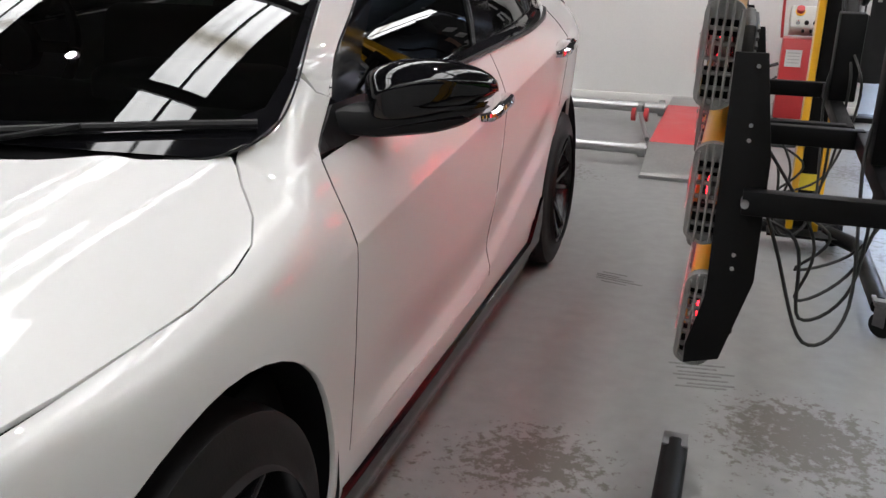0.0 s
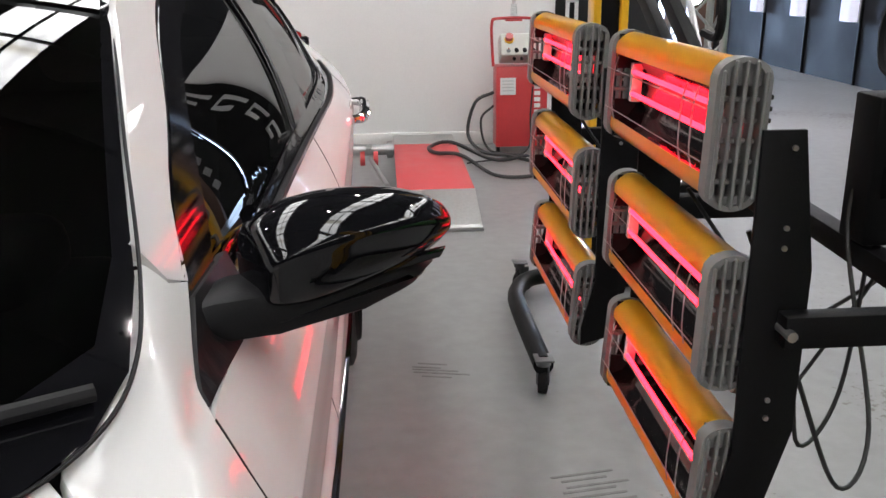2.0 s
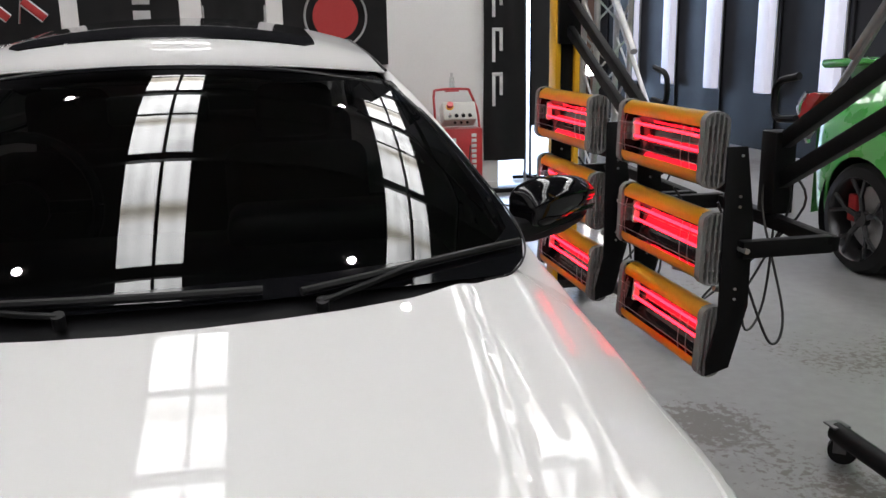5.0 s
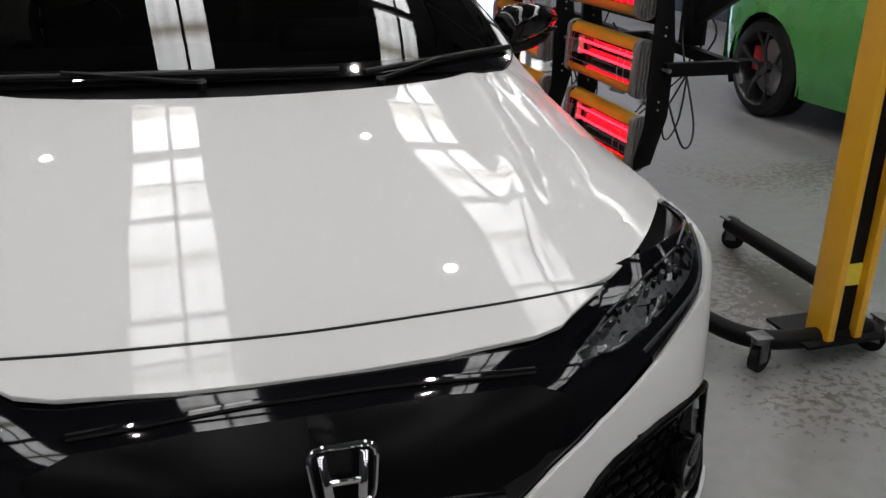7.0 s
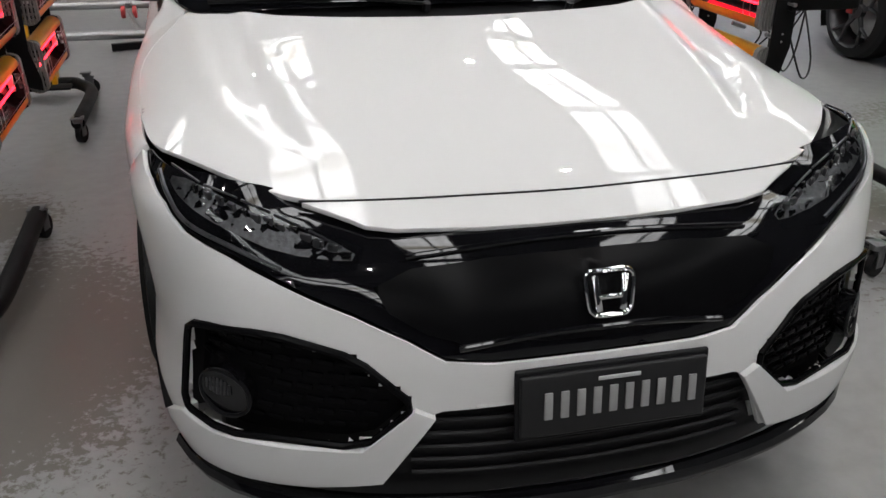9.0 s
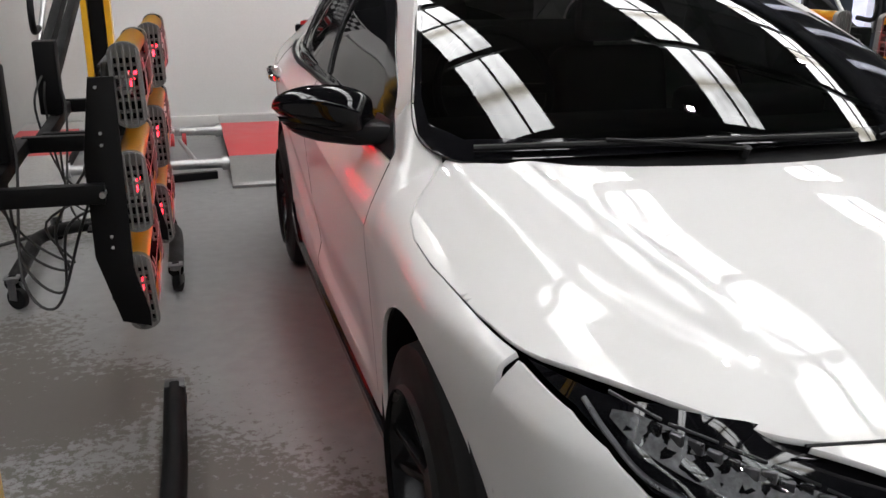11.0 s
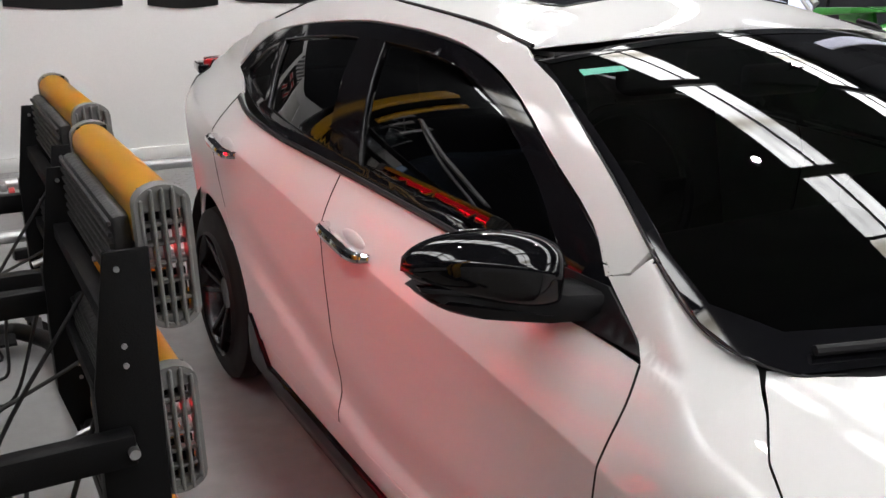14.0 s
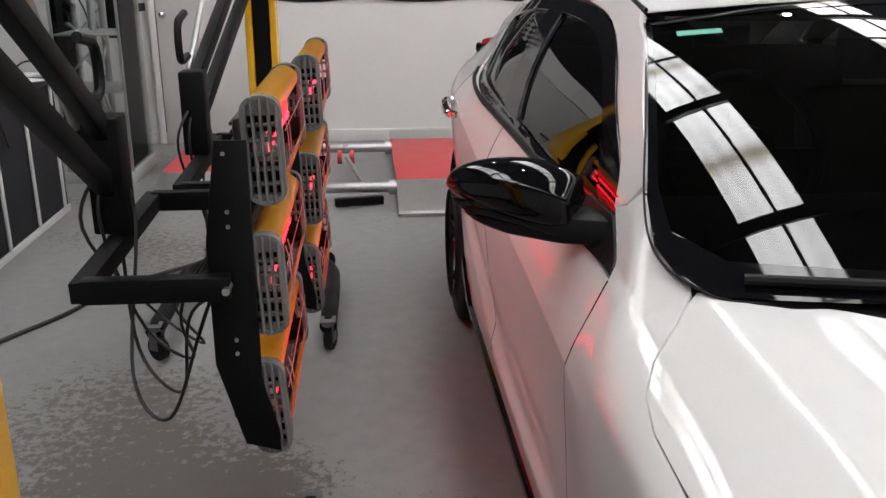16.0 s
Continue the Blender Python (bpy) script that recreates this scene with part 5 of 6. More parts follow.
def pipe(name, a, b, r, label):
    p = thing(name, label, "pipe", tuple((Vector(a) + Vector(b)) / 2))
    part("tube", rod(a, b, r, 18), STEEL, p)
    d = (Vector(b) - Vector(a)).normalized()
    for q in (Vector(a), Vector(b)):
        k = 1 if q == Vector(a) else -1
        part("collar", rod(q + d * k * .01, q + d * k * .05, r * 1.5, 18), STEEL, p)
    return p


pipe("torsion_pipe", (-.53, 5.52, .10), (1.035, 5.50, .10), .034, "long grey steel torsion pipe between lift platforms")
pipe("torsion_pipe", (-.53, 6.78, .14), (1.035, 6.76, .14), .040, "long grey steel torsion pipe between lift platforms")
pipe("torsion_pipe", (-2.10, 5.52, .10), (-1.03, 5.52, .10), .034, "grey steel torsion pipe between lift platforms")
pipe("torsion_pipe", (-2.10, 6.60, .14), (-1.03, 6.60, .14), .036, "grey steel torsion pipe between lift platforms")
for x, y in ((-1.37, 6.46), (.86, 6.66)):
    c = thing("lift_roller", "small red roller clamp on the torsion pipe", "clamp", (x, y, .12))
    for k in (-.045, .045):
        part("roller", rod((x + k - .016, y, .10), (x + k + .016, y, .10), .050, 18), RED_PAINT, c, "red roller")
    part("bracket", boxes(((x, y + .03, .155), (.04, .12, .05)), bevel=.008), STEEL, c)
    part("pull_bar", rod((x + .01, y - .03, .10), (x + .12, y - .62, .05), .016, 10), STEEL, c)
t = thing("lift_foot_bar", "short black bar lying beside the lift", "bar", (-1.28, 5.40, .03))
part("bar", bar((-1.42, 5.40, .035), (-1.12, 5.46, .035), .05, .05), BLACK_STEEL, t)

# ---- red control cabinet ----
cab = thing("control_cabinet", "red lift control cabinet with a grey button panel on small wheels", "control cabinet", (2.0, 7.30, 0))
part("body", boxes(((2.0, 7.30, .35), (.385, .20, .60)), bevel=.008), RED_PAINT, cab, "red sheet metal body")
head = part("button_box", boxes(((1.985, 7.26, .775), (.30, .16, .17), Matrix.Rotation(radians(-28), 4, "X")), bevel=.012, seg=3), material("pale_grey_enamel", (.52, .51, .48), .45, vary=.06), cab, "pale grey control box")
for k in range(4):
    part("button", rod((1.89 + .06 * k, 7.165, .775), (1.89 + .06 * k, 7.150, .767), .016, 14), BLACK_PLASTIC if k else CHROME, head)
part("button", rod((1.90, 7.21, .845), (1.90, 7.185, .872), .028, 18), RED_PAINT, head, "red emergency stop")
part("button_collar", rod((1.90, 7.215, .840), (1.90, 7.205, .850), .036, 18), YELLOW, head)
for k in range(3):
    part("button", rod((1.93 + .055 * k, 7.145, .715), (1.93 + .055 * k, 7.128, .71), .012, 12), BLACK_PLASTIC, head)
part("handle_frame", tube([(1.80, 7.33, .64), (1.79, 7.34, .82), (1.79, 7.35, .95), (1.83, 7.35, .985), (2.08, 7.35, .985), (2.12, 7.35, .95), (2.18, 7.34, .80), (2.20, 7.33, .64)], .011, 8, 6), RED_PAINT, cab, "bent red tube handle")
part("notice", boxes(((1.895, 7.198, .505), (.115, .003, .125)), bevel=0), PRINT_WHITE, cab, "white notice sticker")
for k in range(4):
    part("notice_line", boxes(((1.895, 7.195, .545 - .024 * k), (.085, .002, .006)), bevel=0), PRINT_GREY, cab)
for k in range(7):
    part("lettering_bar", boxes(((2.115, 7.198, .59 - .046 * k), (.045, .003, .030)), bevel=.001), PRINT_WHITE, cab, "white lettering bars")
for x in (1.83, 2.17):
    part("wheel", rod((x - .012, 7.26, .035), (x + .012, 7.26, .035), .035, 16), RUBBER, cab)
bottle = thing("bottle", "clear plastic spray bottle on the cabinet", "bottle", (1.955, 7.34, .86))
part("flask", rod((1.955, 7.36, .98), (1.955, 7.36, 1.09), .028, 16, .022), GLASS_CLEAR, bottle)
part("cap", rod((1.955, 7.36, 1.09), (1.955, 7.36, 1.13), .013, 12), PRINT_WHITE, bottle, "white cap")
part("shelf", boxes(((1.955, 7.36, .972), (.12, .07, .012)), bevel=.003), RED_PAINT, cab)
for k, pts in enumerate((
        [(1.80, 7.30, .45), (1.66, 7.28, .38), (1.60, 7.25, .15), (1.70, 7.15, .03), (1.9, 7.0, .02), (2.1, 6.6, .02), (1.95, 6.35, .02), (1.70, 6.35, .03), (1.48, 6.45, .15), (1.32, 6.55, .15), (1.28, 6.75, .15), (1.45, 6.92, .15), (1.75, 6.85, .03), (2.0, 6.95, .03)],
        [(1.80, 7.30, .35), (1.70, 7.26, .25), (1.75, 7.20, .04), (1.95, 7.05, .02), (2.3, 6.8, .02), (2.5, 6.4, .02)],
        [(2.08, 7.198, .50), (2.06, 7.16, .30), (2.05, 7.14, .06), (1.9, 7.0, .015), (1.55, 6.75, .03)])):
    c = thing("hose", "black rubber hydraulic hose looping over the floor", "hose", pts[4], "hoses of the lift")
    part("run", tube(pts, (.013, .009, .006)[k], 8, 7), CABLE, c)

# ---- posters and banners ----


def checks(x, z, nx, nz, a, y):
    return [boxes(((x + a * (i + .5), y, z + a * (j + .5)), (a, .002, a)), bevel=0) for i in range(nx) for j in range(nz) if (i + j) % 2]


def wall_poster(xa, xb, z0, z1, kind, group="flags on the back wall"):
    p = thing("wall_flag", "black printed flag pinned on the white wall", "flag", ((xa + xb) / 2, BACK - .01, z0), group)
    n = 16
    bm = bmesh.new()
    ra = [bm.verts.new((xa + (xb - xa) * i / n, BACK - .012 - .008 * math.sin(i * 1.3), z0 - .025 * math.sin(math.pi * i / n))) for i in range(n + 1)]
    rb = [bm.verts.new((xa + (xb - xa) * i / n, BACK - .010, z1)) for i in range(n + 1)]
    for i in range(n):
        bm.faces.new((ra[i], ra[i + 1], rb[i + 1], rb[i]))
    bmesh.ops.solidify(bm, geom=bm.faces[:], thickness=.003)
    part("cloth", bm, CLOTH_BLACK, p)
    xm = (xa + xb) / 2
    if kind == "check":
        part("check_band", several(*checks(xa, z0 + .02, 12, 3, (xb - xa) / 12, BACK - .022)), PRINT_WHITE, p, "white check squares")
        part("check_band", several(*checks(xa, z1 - .26, 12, 4, (xb - xa) / 12, BACK - .022)), PRINT_WHITE, p, "white check squares")
        for k in (-.13, .15):
            for m, off, grow in ((PRINT_WHITE, .022, 1.0), (PRINT_RED, .026, .72)):
                strokes = [bar((xm + k - .10, BACK - off, z0 + .42), (xm + k - .04, BACK - off, z0 + .82), .085 * grow, .003), bar((xm + k - .08, BACK - off, z0 + .78), (xm + k + .10, BACK - off, z0 + .78), .003, .10 * grow), bar((xm + k - .06, BACK - off, z0 + .60), (xm + k + .10, BACK - off, z0 + .46), .003, .085 * grow)]
                part("emblem", several(*strokes), m, p, "red printed emblem with a white edge")
    elif kind == "ring":
        c = [(xm + .27 * math.cos(a), BACK - .024, z0 + .42 + .27 * math.sin(a)) for a in (2 * math.pi * k / 40 for k in range(41))]
        part("ring", tube(c, .010, 6, 1, smooth_line=False), PRINT_GREY, p, "pale printed ring")
        part("disc", rod((xm, BACK - .018, z0 + .42), (xm, BACK - .022, z0 + .42), .20, 40), PRINT_RED, p, "red printed disc")
    elif kind == "arch":
        c = [(xm + u * .26, BACK - .024, z0 + .25 + w * .3) for u, w in ((-1, 1), (-.95, .2), (-.6, -.1), (0, -.2), (.6, -.1), (.95, .2), (1, 1))]
        part("outline", tube(c, .011, 6), PRINT_GREY, p, "printed crest outline")
    else:
        for k in range(3):
            part("letter_bar", boxes(((xm + .1, BACK - .024, z0 + .30 + .16 * k), (.14, .003, .11)), bevel=.001), PRINT_GREY, p)


wall_poster(-2.02, -1.29, 1.18, 2.38, "check")
wall_poster(-1.15, -.34, 1.18, 2.3, "bars")
wall_poster(-.16, .38, 1.18, 2.3, "arch")
wall_poster(.52, 1.43, 1.21, 2.4, "ring")


def side_flag(ya, yb, z0, z1, kind):
    p = thing("side_flag", "large black flag with printed shapes on the side wall", "flag", (HALL_L + .02, (ya + yb) / 2, z0), "flags on the side wall")
    part("cloth", boxes(((HALL_L + .012, (ya + yb) / 2, (z0 + z1) / 2), (.010, yb - ya, z1 - z0)), bevel=.002), CLOTH_BLACK, p)
    a = .09
    sq = [boxes(((HALL_L + .02, ya + .1 + a * (i + .5), z0 + .1 + a * (j + .5)), (.003, a, a)), bevel=0) for i in range(6) for j in range(5) if (i + j) % 2]
    part("check_band", several(*sq), PRINT_WHITE, p, "white check squares")
    for k in range(2):
        yy = (ya + yb) / 2 + .25 + .30 * k
        part("emblem_bar", several(bar((HALL_L + .022, yy - .12, z1 - .75), (HALL_L + .022, yy + .12, z1 - .25), .09, .004), bar((HALL_L + .022, yy - .14, z1 - .5), (HALL_L + .022, yy + .14, z1 - .45), .08, .004)), PRINT_RED, p, "red printed emblem")


side_flag(3.9, 5.6, 1.5, 3.0, 0)
side_flag(1.4, 3.0, 1.5, 3.0, 0)

# upright banner against the end of the white wall
b = thing("upright_banner", "tall black banner with white lettering bars at the wall's end", "banner", (2.50, 7.70, .3))
cloth = bmesh.new()
rows = []
for k in range(25):
    z = .30 + 2.6 * k / 24
    rows.append([cloth.verts.new((2.31 + .40 * i / 8, 7.60 + .018 * math.sin(i * 1.1 + z * 3), z)) for i in range(9)])
for ra, rb in zip(rows, rows[1:]):
    for i in range(8):
        cloth.faces.new((ra[i], ra[i + 1], rb[i + 1], rb[i]))
bmesh.ops.solidify(cloth, geom=cloth.faces[:], thickness=.004)
part("cloth", cloth, CLOTH_BLACK, b)
for k in range(4):
    z = .95 + .40 * k
    part("letter_bar", several(boxes(((2.40, 7.572, z), (.03, .004, .28)), ((2.47, 7.572, z + .06), (.03, .004, .20)), ((2.435, 7.572, z + .15), (.10, .004, .03)), bevel=.001)), PRINT_WHITE, b, "white lettering bar")
part("foot", boxes(((2.5, 7.62, .02), (.46, .20, .04)), bevel=.008), BLACK_STEEL, b)
part("pole", rod((2.72, 7.63, .02), (2.72, 7.63, 2.95), .012, 10), STEEL, b)
f = thing("feather_banner", "narrow black feather banner on a pole with pale lettering bars", "banner", (3.16, 8.3, 0))
part("cloth", slab([(2.99, .55), (3.30, .50), (3.36, 1.4), (3.34, 2.6), (3.2, 3.0), (3.05, 2.8), (2.98, 1.5)], "xz", 8.295, 8.302), CLOTH_BLACK, f)
part("pole", rod((2.985, 8.30, 0), (2.985, 8.30, 3.0), .012, 8), BLACK_STEEL, f)
part("foot", several(bar((2.8, 8.3, .02), (3.2, 8.3, .02), .03, .03), bar((2.985, 8.1, .02), (2.985, 8.5, .02), .03, .03)), BLACK_STEEL, f)
for k in range(5):
    part("letter_bar", boxes(((3.24, 8.288, 1.15 + .30 * k), (.09, .004, .17), Matrix.Rotation(radians(14), 4, "Y")), bevel=.001), PRINT_GREY, f)

# ---- truss towers ----


def truss(cx, cy, w, h):
    t = thing("truss_tower", "silver aluminium truss tower standing on a base plate", "truss", (cx, cy, 0), "truss towers")
    cs = [(cx + a * w / 2, cy + c * w / 2) for a, c in ((-1, -1), (1, -1), (1, 1), (-1, 1))]
    for x, y in cs:
        part("chord", rod((x, y, .02), (x, y, h), .024, 12), ALU, t)
    for i in range(4):
        (xa, ya), (xb, yb) = cs[i], cs[(i + 1) % 4]
        z, k = .08, 0
        while z + w < h:
            p, q = ((xa, ya), (xb, yb)) if k % 2 == 0 else ((xb, yb), (xa, ya))
            part("lacing", rod((*p, z), (*q, z + w), .009, 6), ALU, t)
            z, k = z + w, k + 1
    part("base_plate", boxes(((cx, cy, .01), (w + .25, w + .2, .016)), bevel=.003), STEEL, t)
    return t


truss(2.93, 6.20, .27, 3.6)
truss(-3.25, 6.75, .27, 3.2)
w = thing("work_light", "round white work light switched on, on a thin stand", "lamp", (3.85, 8.9, 0))
part("pole", rod((3.85, 8.9, 0), (3.85, 8.9, 1.0), .015, 8), BLACK_STEEL, w)
part("housing", rod((3.85, 8.95, 1.08), (3.85, 8.89, 1.08), .10, 24), BLACK_STEEL, w)
part("lens", rod((3.85, 8.888, 1.08), (3.85, 8.878, 1.08), .075, 24), LAMP_WHITE, w, "bright white lens")

# ---- door, counter and clear case by the back corner ----
door1 = tagged(new("door_1"), "white flush door with a round metal knob, closed", "door", kind="structure")
door1.location = (-2.48, BACK, 0)
part("door_leaf", boxes(((-2.48, BACK - .022, 1.02), (.82, .04, 2.03)), bevel=.004), DOOR_WHITE, door1)
part("door_frame", several(boxes(((-2.925, BACK - .02, 1.04), (.05, .05, 2.08)), ((-2.035, BACK - .02, 1.04), (.05, .05, 2.08)), ((-2.48, BACK - .02, 2.075), (.84, .05, .05)), bevel=.004)), WALL_WHITE, door1)
part("gap", boxes(((-2.897, BACK - .004, 1.02), (.012, .03, 2.03)), bevel=0), BLACK_PLASTIC, door1)
knob = bmesh.new()
bmesh.ops.create_uvsphere(knob, u_segments=20, v_segments=12, radius=.030, matrix=Matrix.Translation((-2.835, BACK - .085, 1.06)))
part("knob", several(knob, rod((-2.835, BACK - .042, 1.06), (-2.835, BACK - .07, 1.06), .012, 12), rod((-2.835, BACK - .042, 1.06), (-2.835, BACK - .05, 1.06), .028, 18)), CHROME, door1, "round satin metal knob")

handset = thing("wall_device", "black handset hanging from the wall on a curly lead", "device", (-3.0, 6.9, 1.0))
part("body", boxes(((-2.99, 7.0, 1.12), (.09, .06, .42)), ((-3.08, 7.02, 1.12), (.08, .05, .40)), bevel=.012), BLACK_PLASTIC, handset)
part("lead", tube([(-3.06, 7.02, .92), (-3.05, 7.03, .70), (-2.99, 7.05, .60), (-2.97, 7.02, .75), (-2.98, 7.0, .92)], .006, 6, 6), CABLE, handset)
part("cover_strip", boxes(((-2.97, 7.04, .56), (.03, .02, .8)), bevel=.004), BLACK_PLASTIC, handset)
part("bracket", boxes(((-3.0, 7.33, 1.12), (.04, .60, .06)), bevel=.004), BLACK_STEEL, handset)

case = thing("clear_case", "tall clear acrylic display case with metal bracing inside", "display case", (-3.0, 6.5, 0))
for c, s_ in (((-2.83, 6.50, 1.3), (.008, .60, 2.5)), ((-3.05, 6.20, 1.3), (.44, .008, 2.5)), ((-3.27, 6.50, 1.3), (.008, .60, 2.5))):
    p = part("sheet", boxes((c, s_), bevel=0), GLASS_CLEAR, case, "clear acrylic sheet")
    p.visible_shadow = False
for x, y in ((-2.835, 6.205), (-3.265, 6.205)):
    part("corner_strip", boxes(((x, y, 1.3), (.018, .018, 2.5)), bevel=.003), ALU, case)
part("plinth", boxes(((-3.05, 6.5, .04), (.48, .64, .08)), bevel=.006), PRINT_GREY, case)
for z in (.62, 1.0):
    part("shelf", boxes(((-3.05, 6.5, z), (.42, .58, .012)), bevel=.002), ALU, case)
part("red_crate", boxes(((-2.93, 6.36, .16), (.16, .20, .14)), bevel=.01), RED_PAINT, case)
part("white_box", boxes(((-2.98, 6.30, .10), (.14, .12, .04)), bevel=.004), PRINT_WHITE, case)

counter = thing("counter", "black workshop counter with white frame lines and papers on top", "counter", (-3.3, 4.9, 0))
part("body", boxes(((-3.33, 4.55, .39), (.54, 1.90, .78)), bevel=.005), WALL_DARK, counter)
part("worktop", boxes(((-3.33, 4.55, .795), (.58, 1.95, .03)), bevel=.004), BLACK_PLASTIC, counter)
for k in range(5):
    part("frame_strip", boxes(((-3.052, 3.68 + .435 * k, .40), (.012, .028, .76)), bevel=.002), PRINT_WHITE, counter, "white frame strip")
part("frame_strip", boxes(((-3.052, 4.55, .02), (.012, 1.90, .04)), bevel=.002), PRINT_WHITE, counter)
part("frame_strip", boxes(((-3.050, 4.0, .36), (.012, .70, .022), Matrix.Rotation(radians(18), 4, "X")), bevel=.002), PRINT_WHITE, counter)
rnd = random.Random(5)
for k in range(7):
    pp = thing("paper_sheet", "white paper sheet lying on the counter", "paper", (-3.3, 3.9 + .26 * k, .812), "papers on the counter")
    part("sheet", boxes(((-3.25 + rnd.uniform(-.1, .1), 3.9 + .26 * k, .813 + .002 * k), (.21, .297, .002), Matrix.Rotation(rnd.uniform(-.8, .8), 4, "Z")), bevel=0), PRINT_WHITE, pp)
for k in range(5):
    y = 3.95 + .38 * k
    o = thing("black_tool", "black tool with a coiled lead on the counter", "tool", (-3.4, y, .81), "tools on the counter")
    part("body", boxes(((-3.38, y, .85), (.22, .12, .07), Matrix.Rotation(rnd.uniform(-.6, .6), 4, "Z")), bevel=.02, seg=3), BLACK_PLASTIC, o)
    part("lead", tube([(-3.28, y, .85), (-3.2, y + .06, .90), (-3.1, y + .02, .86), (-3.06, y - .05, .72), (-3.04, y - .02, .55)], .006, 6, 6), CABLE, o)
tag = thing("hang_tag", "white paper tag hanging on the counter front", "tag", (-3.04, 4.45, .55))
part("tag", boxes(((-3.04, 4.45, .60), (.004, .07, .16), Matrix.Rotation(radians(12), 4, "X")), bevel=0), PRINT_WHITE, tag)
boxx = thing("wall_socket_box", "pale electrical box with a lead on the wall", "electrical box", (-3.6, BACK - .05, 1.2))
part("box", boxes(((-3.62, BACK - .03, 1.25), (.12, .06, .18)), bevel=.008), DOOR_WHITE, boxx)
part("lead", tube([(-3.58, BACK - .05, 1.2), (-3.48, BACK - .06, 1.18), (-3.42, BACK - .06, 1.0), (-3.44, BACK - .06, .8)], .008, 6, 6), CABLE, boxx)

cab2 = thing("floor_cable", "dark rubber cable lying on the floor", "cable", (-2.5, 3.7, 0))
part("run", tube([(-3.0, 2.9, .01), (-2.69, 3.44, .01), (-2.53, 3.70, .01), (-2.38, 4.03, .012), (-2.15, 4.25, .02), (-1.95, 4.2, .08)], .010, 8, 7), CABLE, cab2)

# ---- the green coupe ----
green = thing("green_coupe", "bright green sports coupe with a tail wing, parked beyond", "car", (4.6, 2.6, 0))
g_half = lerp_curve([(.2, 3.95), (.6, 3.76), (1.5, 3.72), (3.2, 3.72), (4.1, 3.70), (4.6, 3.76), (4.95, 3.98)])
g_lean = lerp_curve([(.15, .06), (.4, .01), (.65, -.01), (.85, .0), (.98, .05), (1.10, .14), (1.3, .30), (1.45, .45)])


def green_fn(y, z):
    return (g_half(y) + g_lean(z), y, z)


GW = [(4.16, .335), (1.45, .335)]
g_top = [(4.93, .62), (4.92, .93), (4.80, 1.06), (4.45, 1.12), (4.15, 1.22), (3.8, 1.345), (3.4, 1.42), (2.9, 1.44), (2.4, 1.40), (1.9, 1.22), (1.65, 1.05), (.9, .92), (.4, .78), (.28, .5), (.35, .22)]
g_low = [(1.06, .20)] + arc(1.45, .335, .375, 200, -20) + [(3.75, .20)] + arc(4.16, .335, .375, 200, -20)[::1] + [(4.75, .25)]
panel("body_side", g_top + g_low, green_fn, (-1, 0, 0), GREEN_PAINT, green, cell=.06)
panel("side_glass", [(4.02, 1.11), (3.95, 1.20), (3.6, 1.33), (3.2, 1.38), (2.75, 1.39), (2.35, 1.33), (1.95, 1.14), (1.95, 1.06), (3.0, 1.06)], green_fn, (-1, 0, 0), GLASS_DARK, green, cell=.06, out=.006, rim=.004)
shell = bmesh.new()
rings = []
for y, z in [(4.95, .60)] + g_top[1:13]:
    xa = g_half(y) + g_lean(z) + .004
    m = 4.64
    half = m - xa
    rings.append([shell.verts.new((m + half * u, y + .10 * (1 - abs(u) ** 3) * (1 if y > 4.7 else 0), z + .07 * (1 - u * u))) for u in [-1 + .2 * k for k in range(11)]])
for a, c in zip(rings, rings[1:]):
    for k in range(10):
        shell.faces.new((a[k], a[k + 1], c[k + 1], c[k]))
part("body_top", shell, GREEN_PAINT, green)
tail2 = bmesh.new()
rows = []
for z in (.22, .45, .62, .9, 1.0):
    rows.append([tail2.verts.new((4.64 + .70 * u, 4.93 + .10 * (1 - abs(u) ** 3), z)) for u in [-1 + .2 * k for k in range(11)]])
for a, c in zip(rows, rows[1:]):
    for k in range(10):
        tail2.faces.new((a[k], a[k + 1], c[k + 1], c[k]))
part("rear_bumper", tail2, GREEN_PAINT, green)
wing = slab([(4.20, 1.255), (4.45, 1.235), (4.80, 1.20), (4.84, 1.225), (4.82, 1.255), (4.45, 1.275)], "yz", 3.86, 5.42, .008)
part("tail_wing", wing, GREEN_PAINT, green, "green tail wing")
for x in (4.0, 5.3):
    part("wing_post", slab([(4.40, 1.10), (4.66, 1.08), (4.72, 1.24), (4.45, 1.26)], "yz", x - .02, x + .02, .006), GREEN_PAINT, green)
part("tail_lamp", slab([(4.955, .86), (4.97, .93), (4.93, 1.02), (4.80, 1.05), (4.72, 1.04), (4.82, .94), (4.90, .85)], "yz", 3.80, 4.10, .008), RED_LENS, green, "dark tail lamp")
part("lamp_edge", tube([(3.90, 4.965, .70), (3.84, 4.96, .85), (3.79, 4.93, .95), (3.80, 4.87, 1.045)], .018, 8), CHROME, green, "bright lamp edge")
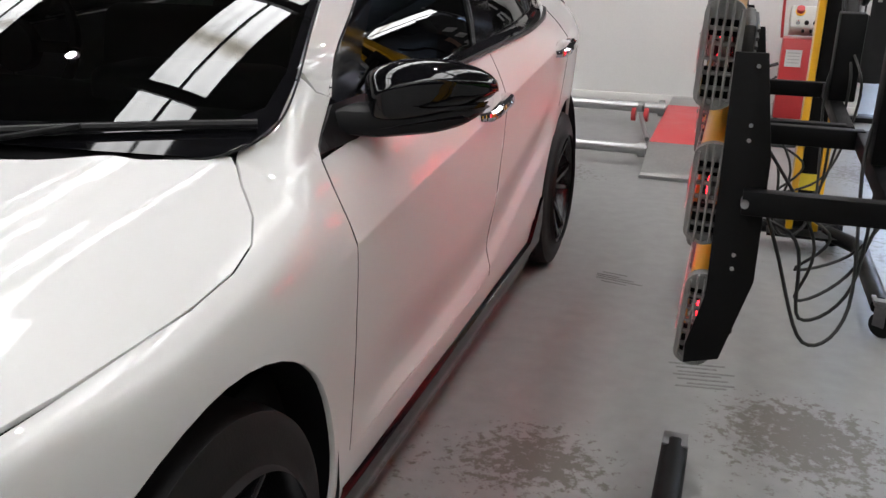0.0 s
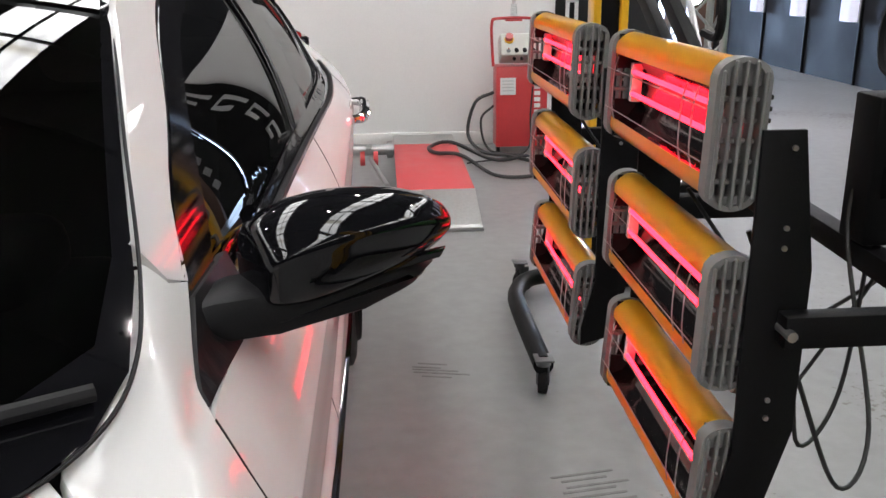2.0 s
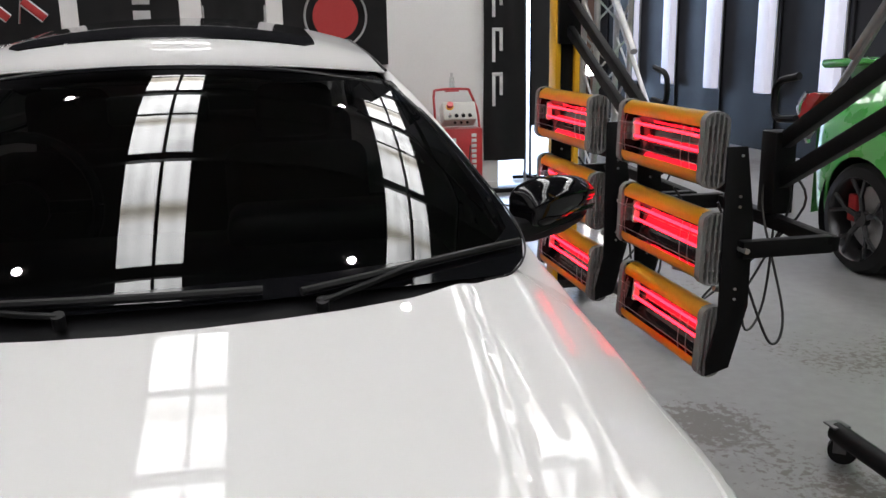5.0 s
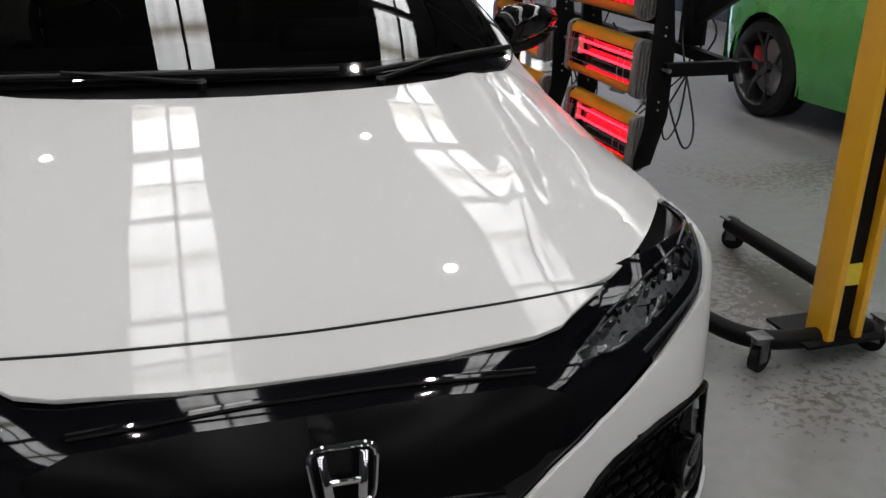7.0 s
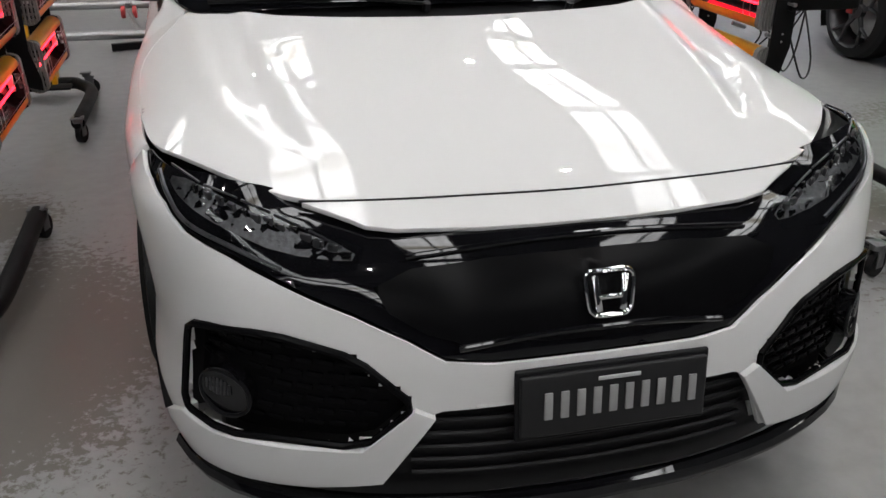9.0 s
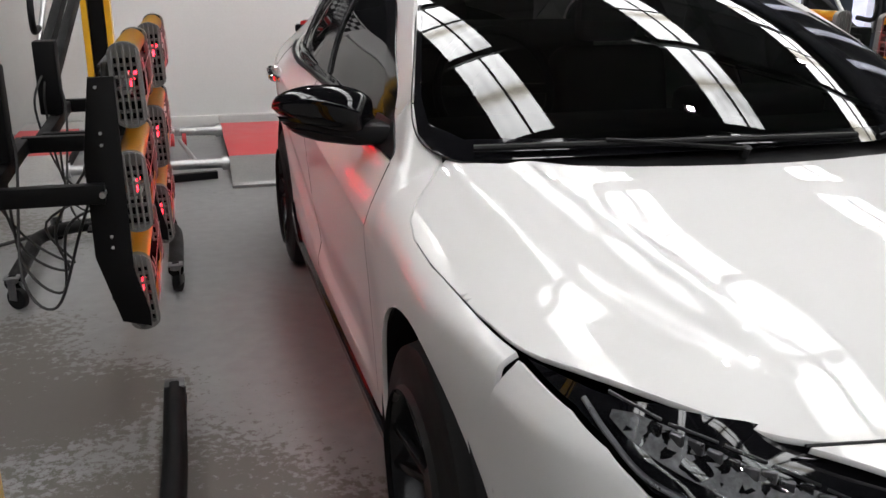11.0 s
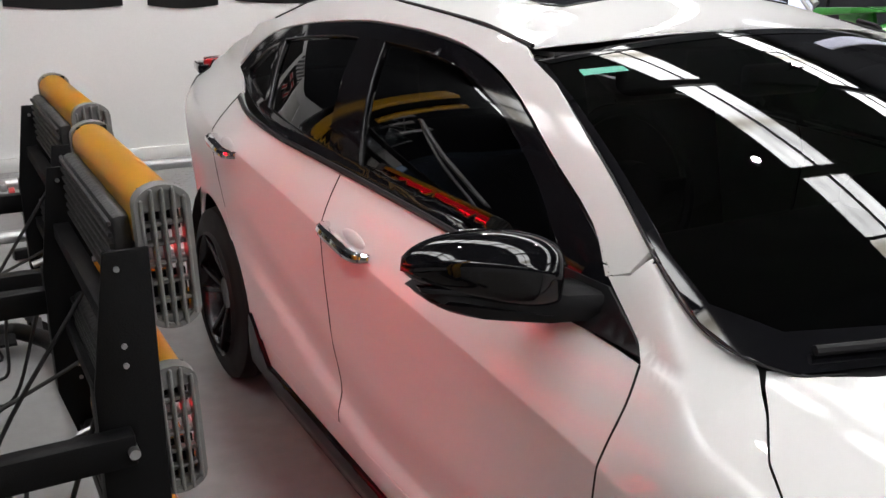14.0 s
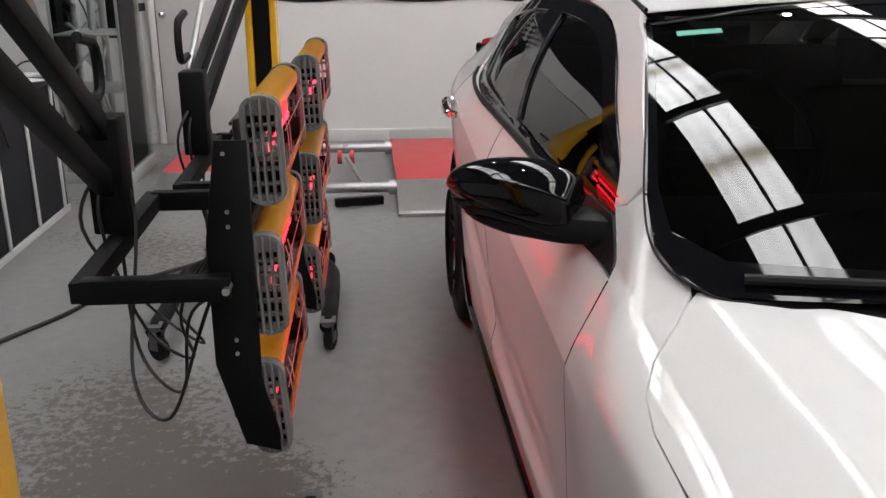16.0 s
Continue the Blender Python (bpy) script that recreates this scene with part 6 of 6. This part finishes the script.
for yc, zc in GW:
    w = thing("wheel", "", "", (0, 0, 0))
    w.parent = green
    w.location = -green.location
    xo = 3.705
    t = bmesh.new()
    rings = []
    for d, r in ((.0, .245), (.0, .262), (.01, .31), (.04, .335), (.20, .335), (.23, .25)):
        rings.append([t.verts.new((xo + d, yc + r * math.cos(2 * math.pi * k / 48), zc + r * math.sin(2 * math.pi * k / 48))) for k in range(48)])
    for a, c in zip(rings, rings[1:]):
        for k in range(48):
            t.faces.new((a[k], a[(k + 1) % 48], c[(k + 1) % 48], c[k]))
    part("tyre", t, RUBBER, w, "black low-profile tyre")
    r_ = bmesh.new()
    rings = []
    for d, rad in ((-.006, .252), (.01, .238), (.10, .225), (.18, .225)):
        rings.append([r_.verts.new((xo + d, yc + rad * math.cos(2 * math.pi * k / 48), zc + rad * math.sin(2 * math.pi * k / 48))) for k in range(48)])
    for a, c in zip(rings, rings[1:]):
        for k in range(48):
            r_.faces.new((a[k], a[(k + 1) % 48], c[(k + 1) % 48], c[k]))
    rim = part("rim", r_, RIM_GREY, w, "grey split-spoke rim")
    for k in range(5):
        a0 = 2 * math.pi * k / 5 + .3
        pm = Vector((xo + .03, yc + .13 * math.cos(a0), zc + .13 * math.sin(a0)))
        part("spoke", bar((xo + .05, yc + .03 * math.cos(a0), zc + .03 * math.sin(a0)), pm, .034, .02, .006, (1, 0, 0)), RIM_GREY, rim)
        for q in (-.24, .24):
            part("spoke", bar(pm, (xo + .004, yc + .242 * math.cos(a0 + q), zc + .242 * math.sin(a0 + q)), .022, .02, .005, (1, 0, 0)), RIM_GREY, rim)
    part("hub", rod((xo + .07, yc, zc), (xo + .03, yc, zc), .05, 20), RIM_GREY, rim)
    part("brake_disc", rod((xo + .12, yc, zc), (xo + .11, yc, zc), .19, 32), STEEL, w)
    part("caliper", boxes(((xo + .10, yc + .15, zc + .04), (.05, .07, .17)), bevel=.015, seg=3), RED_PAINT, w, "red brake caliper")
    li = bmesh.new()
    ra = [[li.verts.new((xo + .03 + d, yc + .40 * math.cos(radians(a)), zc + .40 * math.sin(radians(a)))) for a in range(-25, 206, 10)] for d in (.0, .34)]
    for k in range(len(ra[0]) - 1):
        li.faces.new((ra[0][k], ra[0][k + 1], ra[1][k + 1], ra[1][k]))
    part("arch_liner", li, BLACK_PLASTIC, green)
part("underbody", boxes(((4.64, 2.6, .30), (1.5, 4.2, .24)), bevel=.03), BLACK_PLASTIC, green)
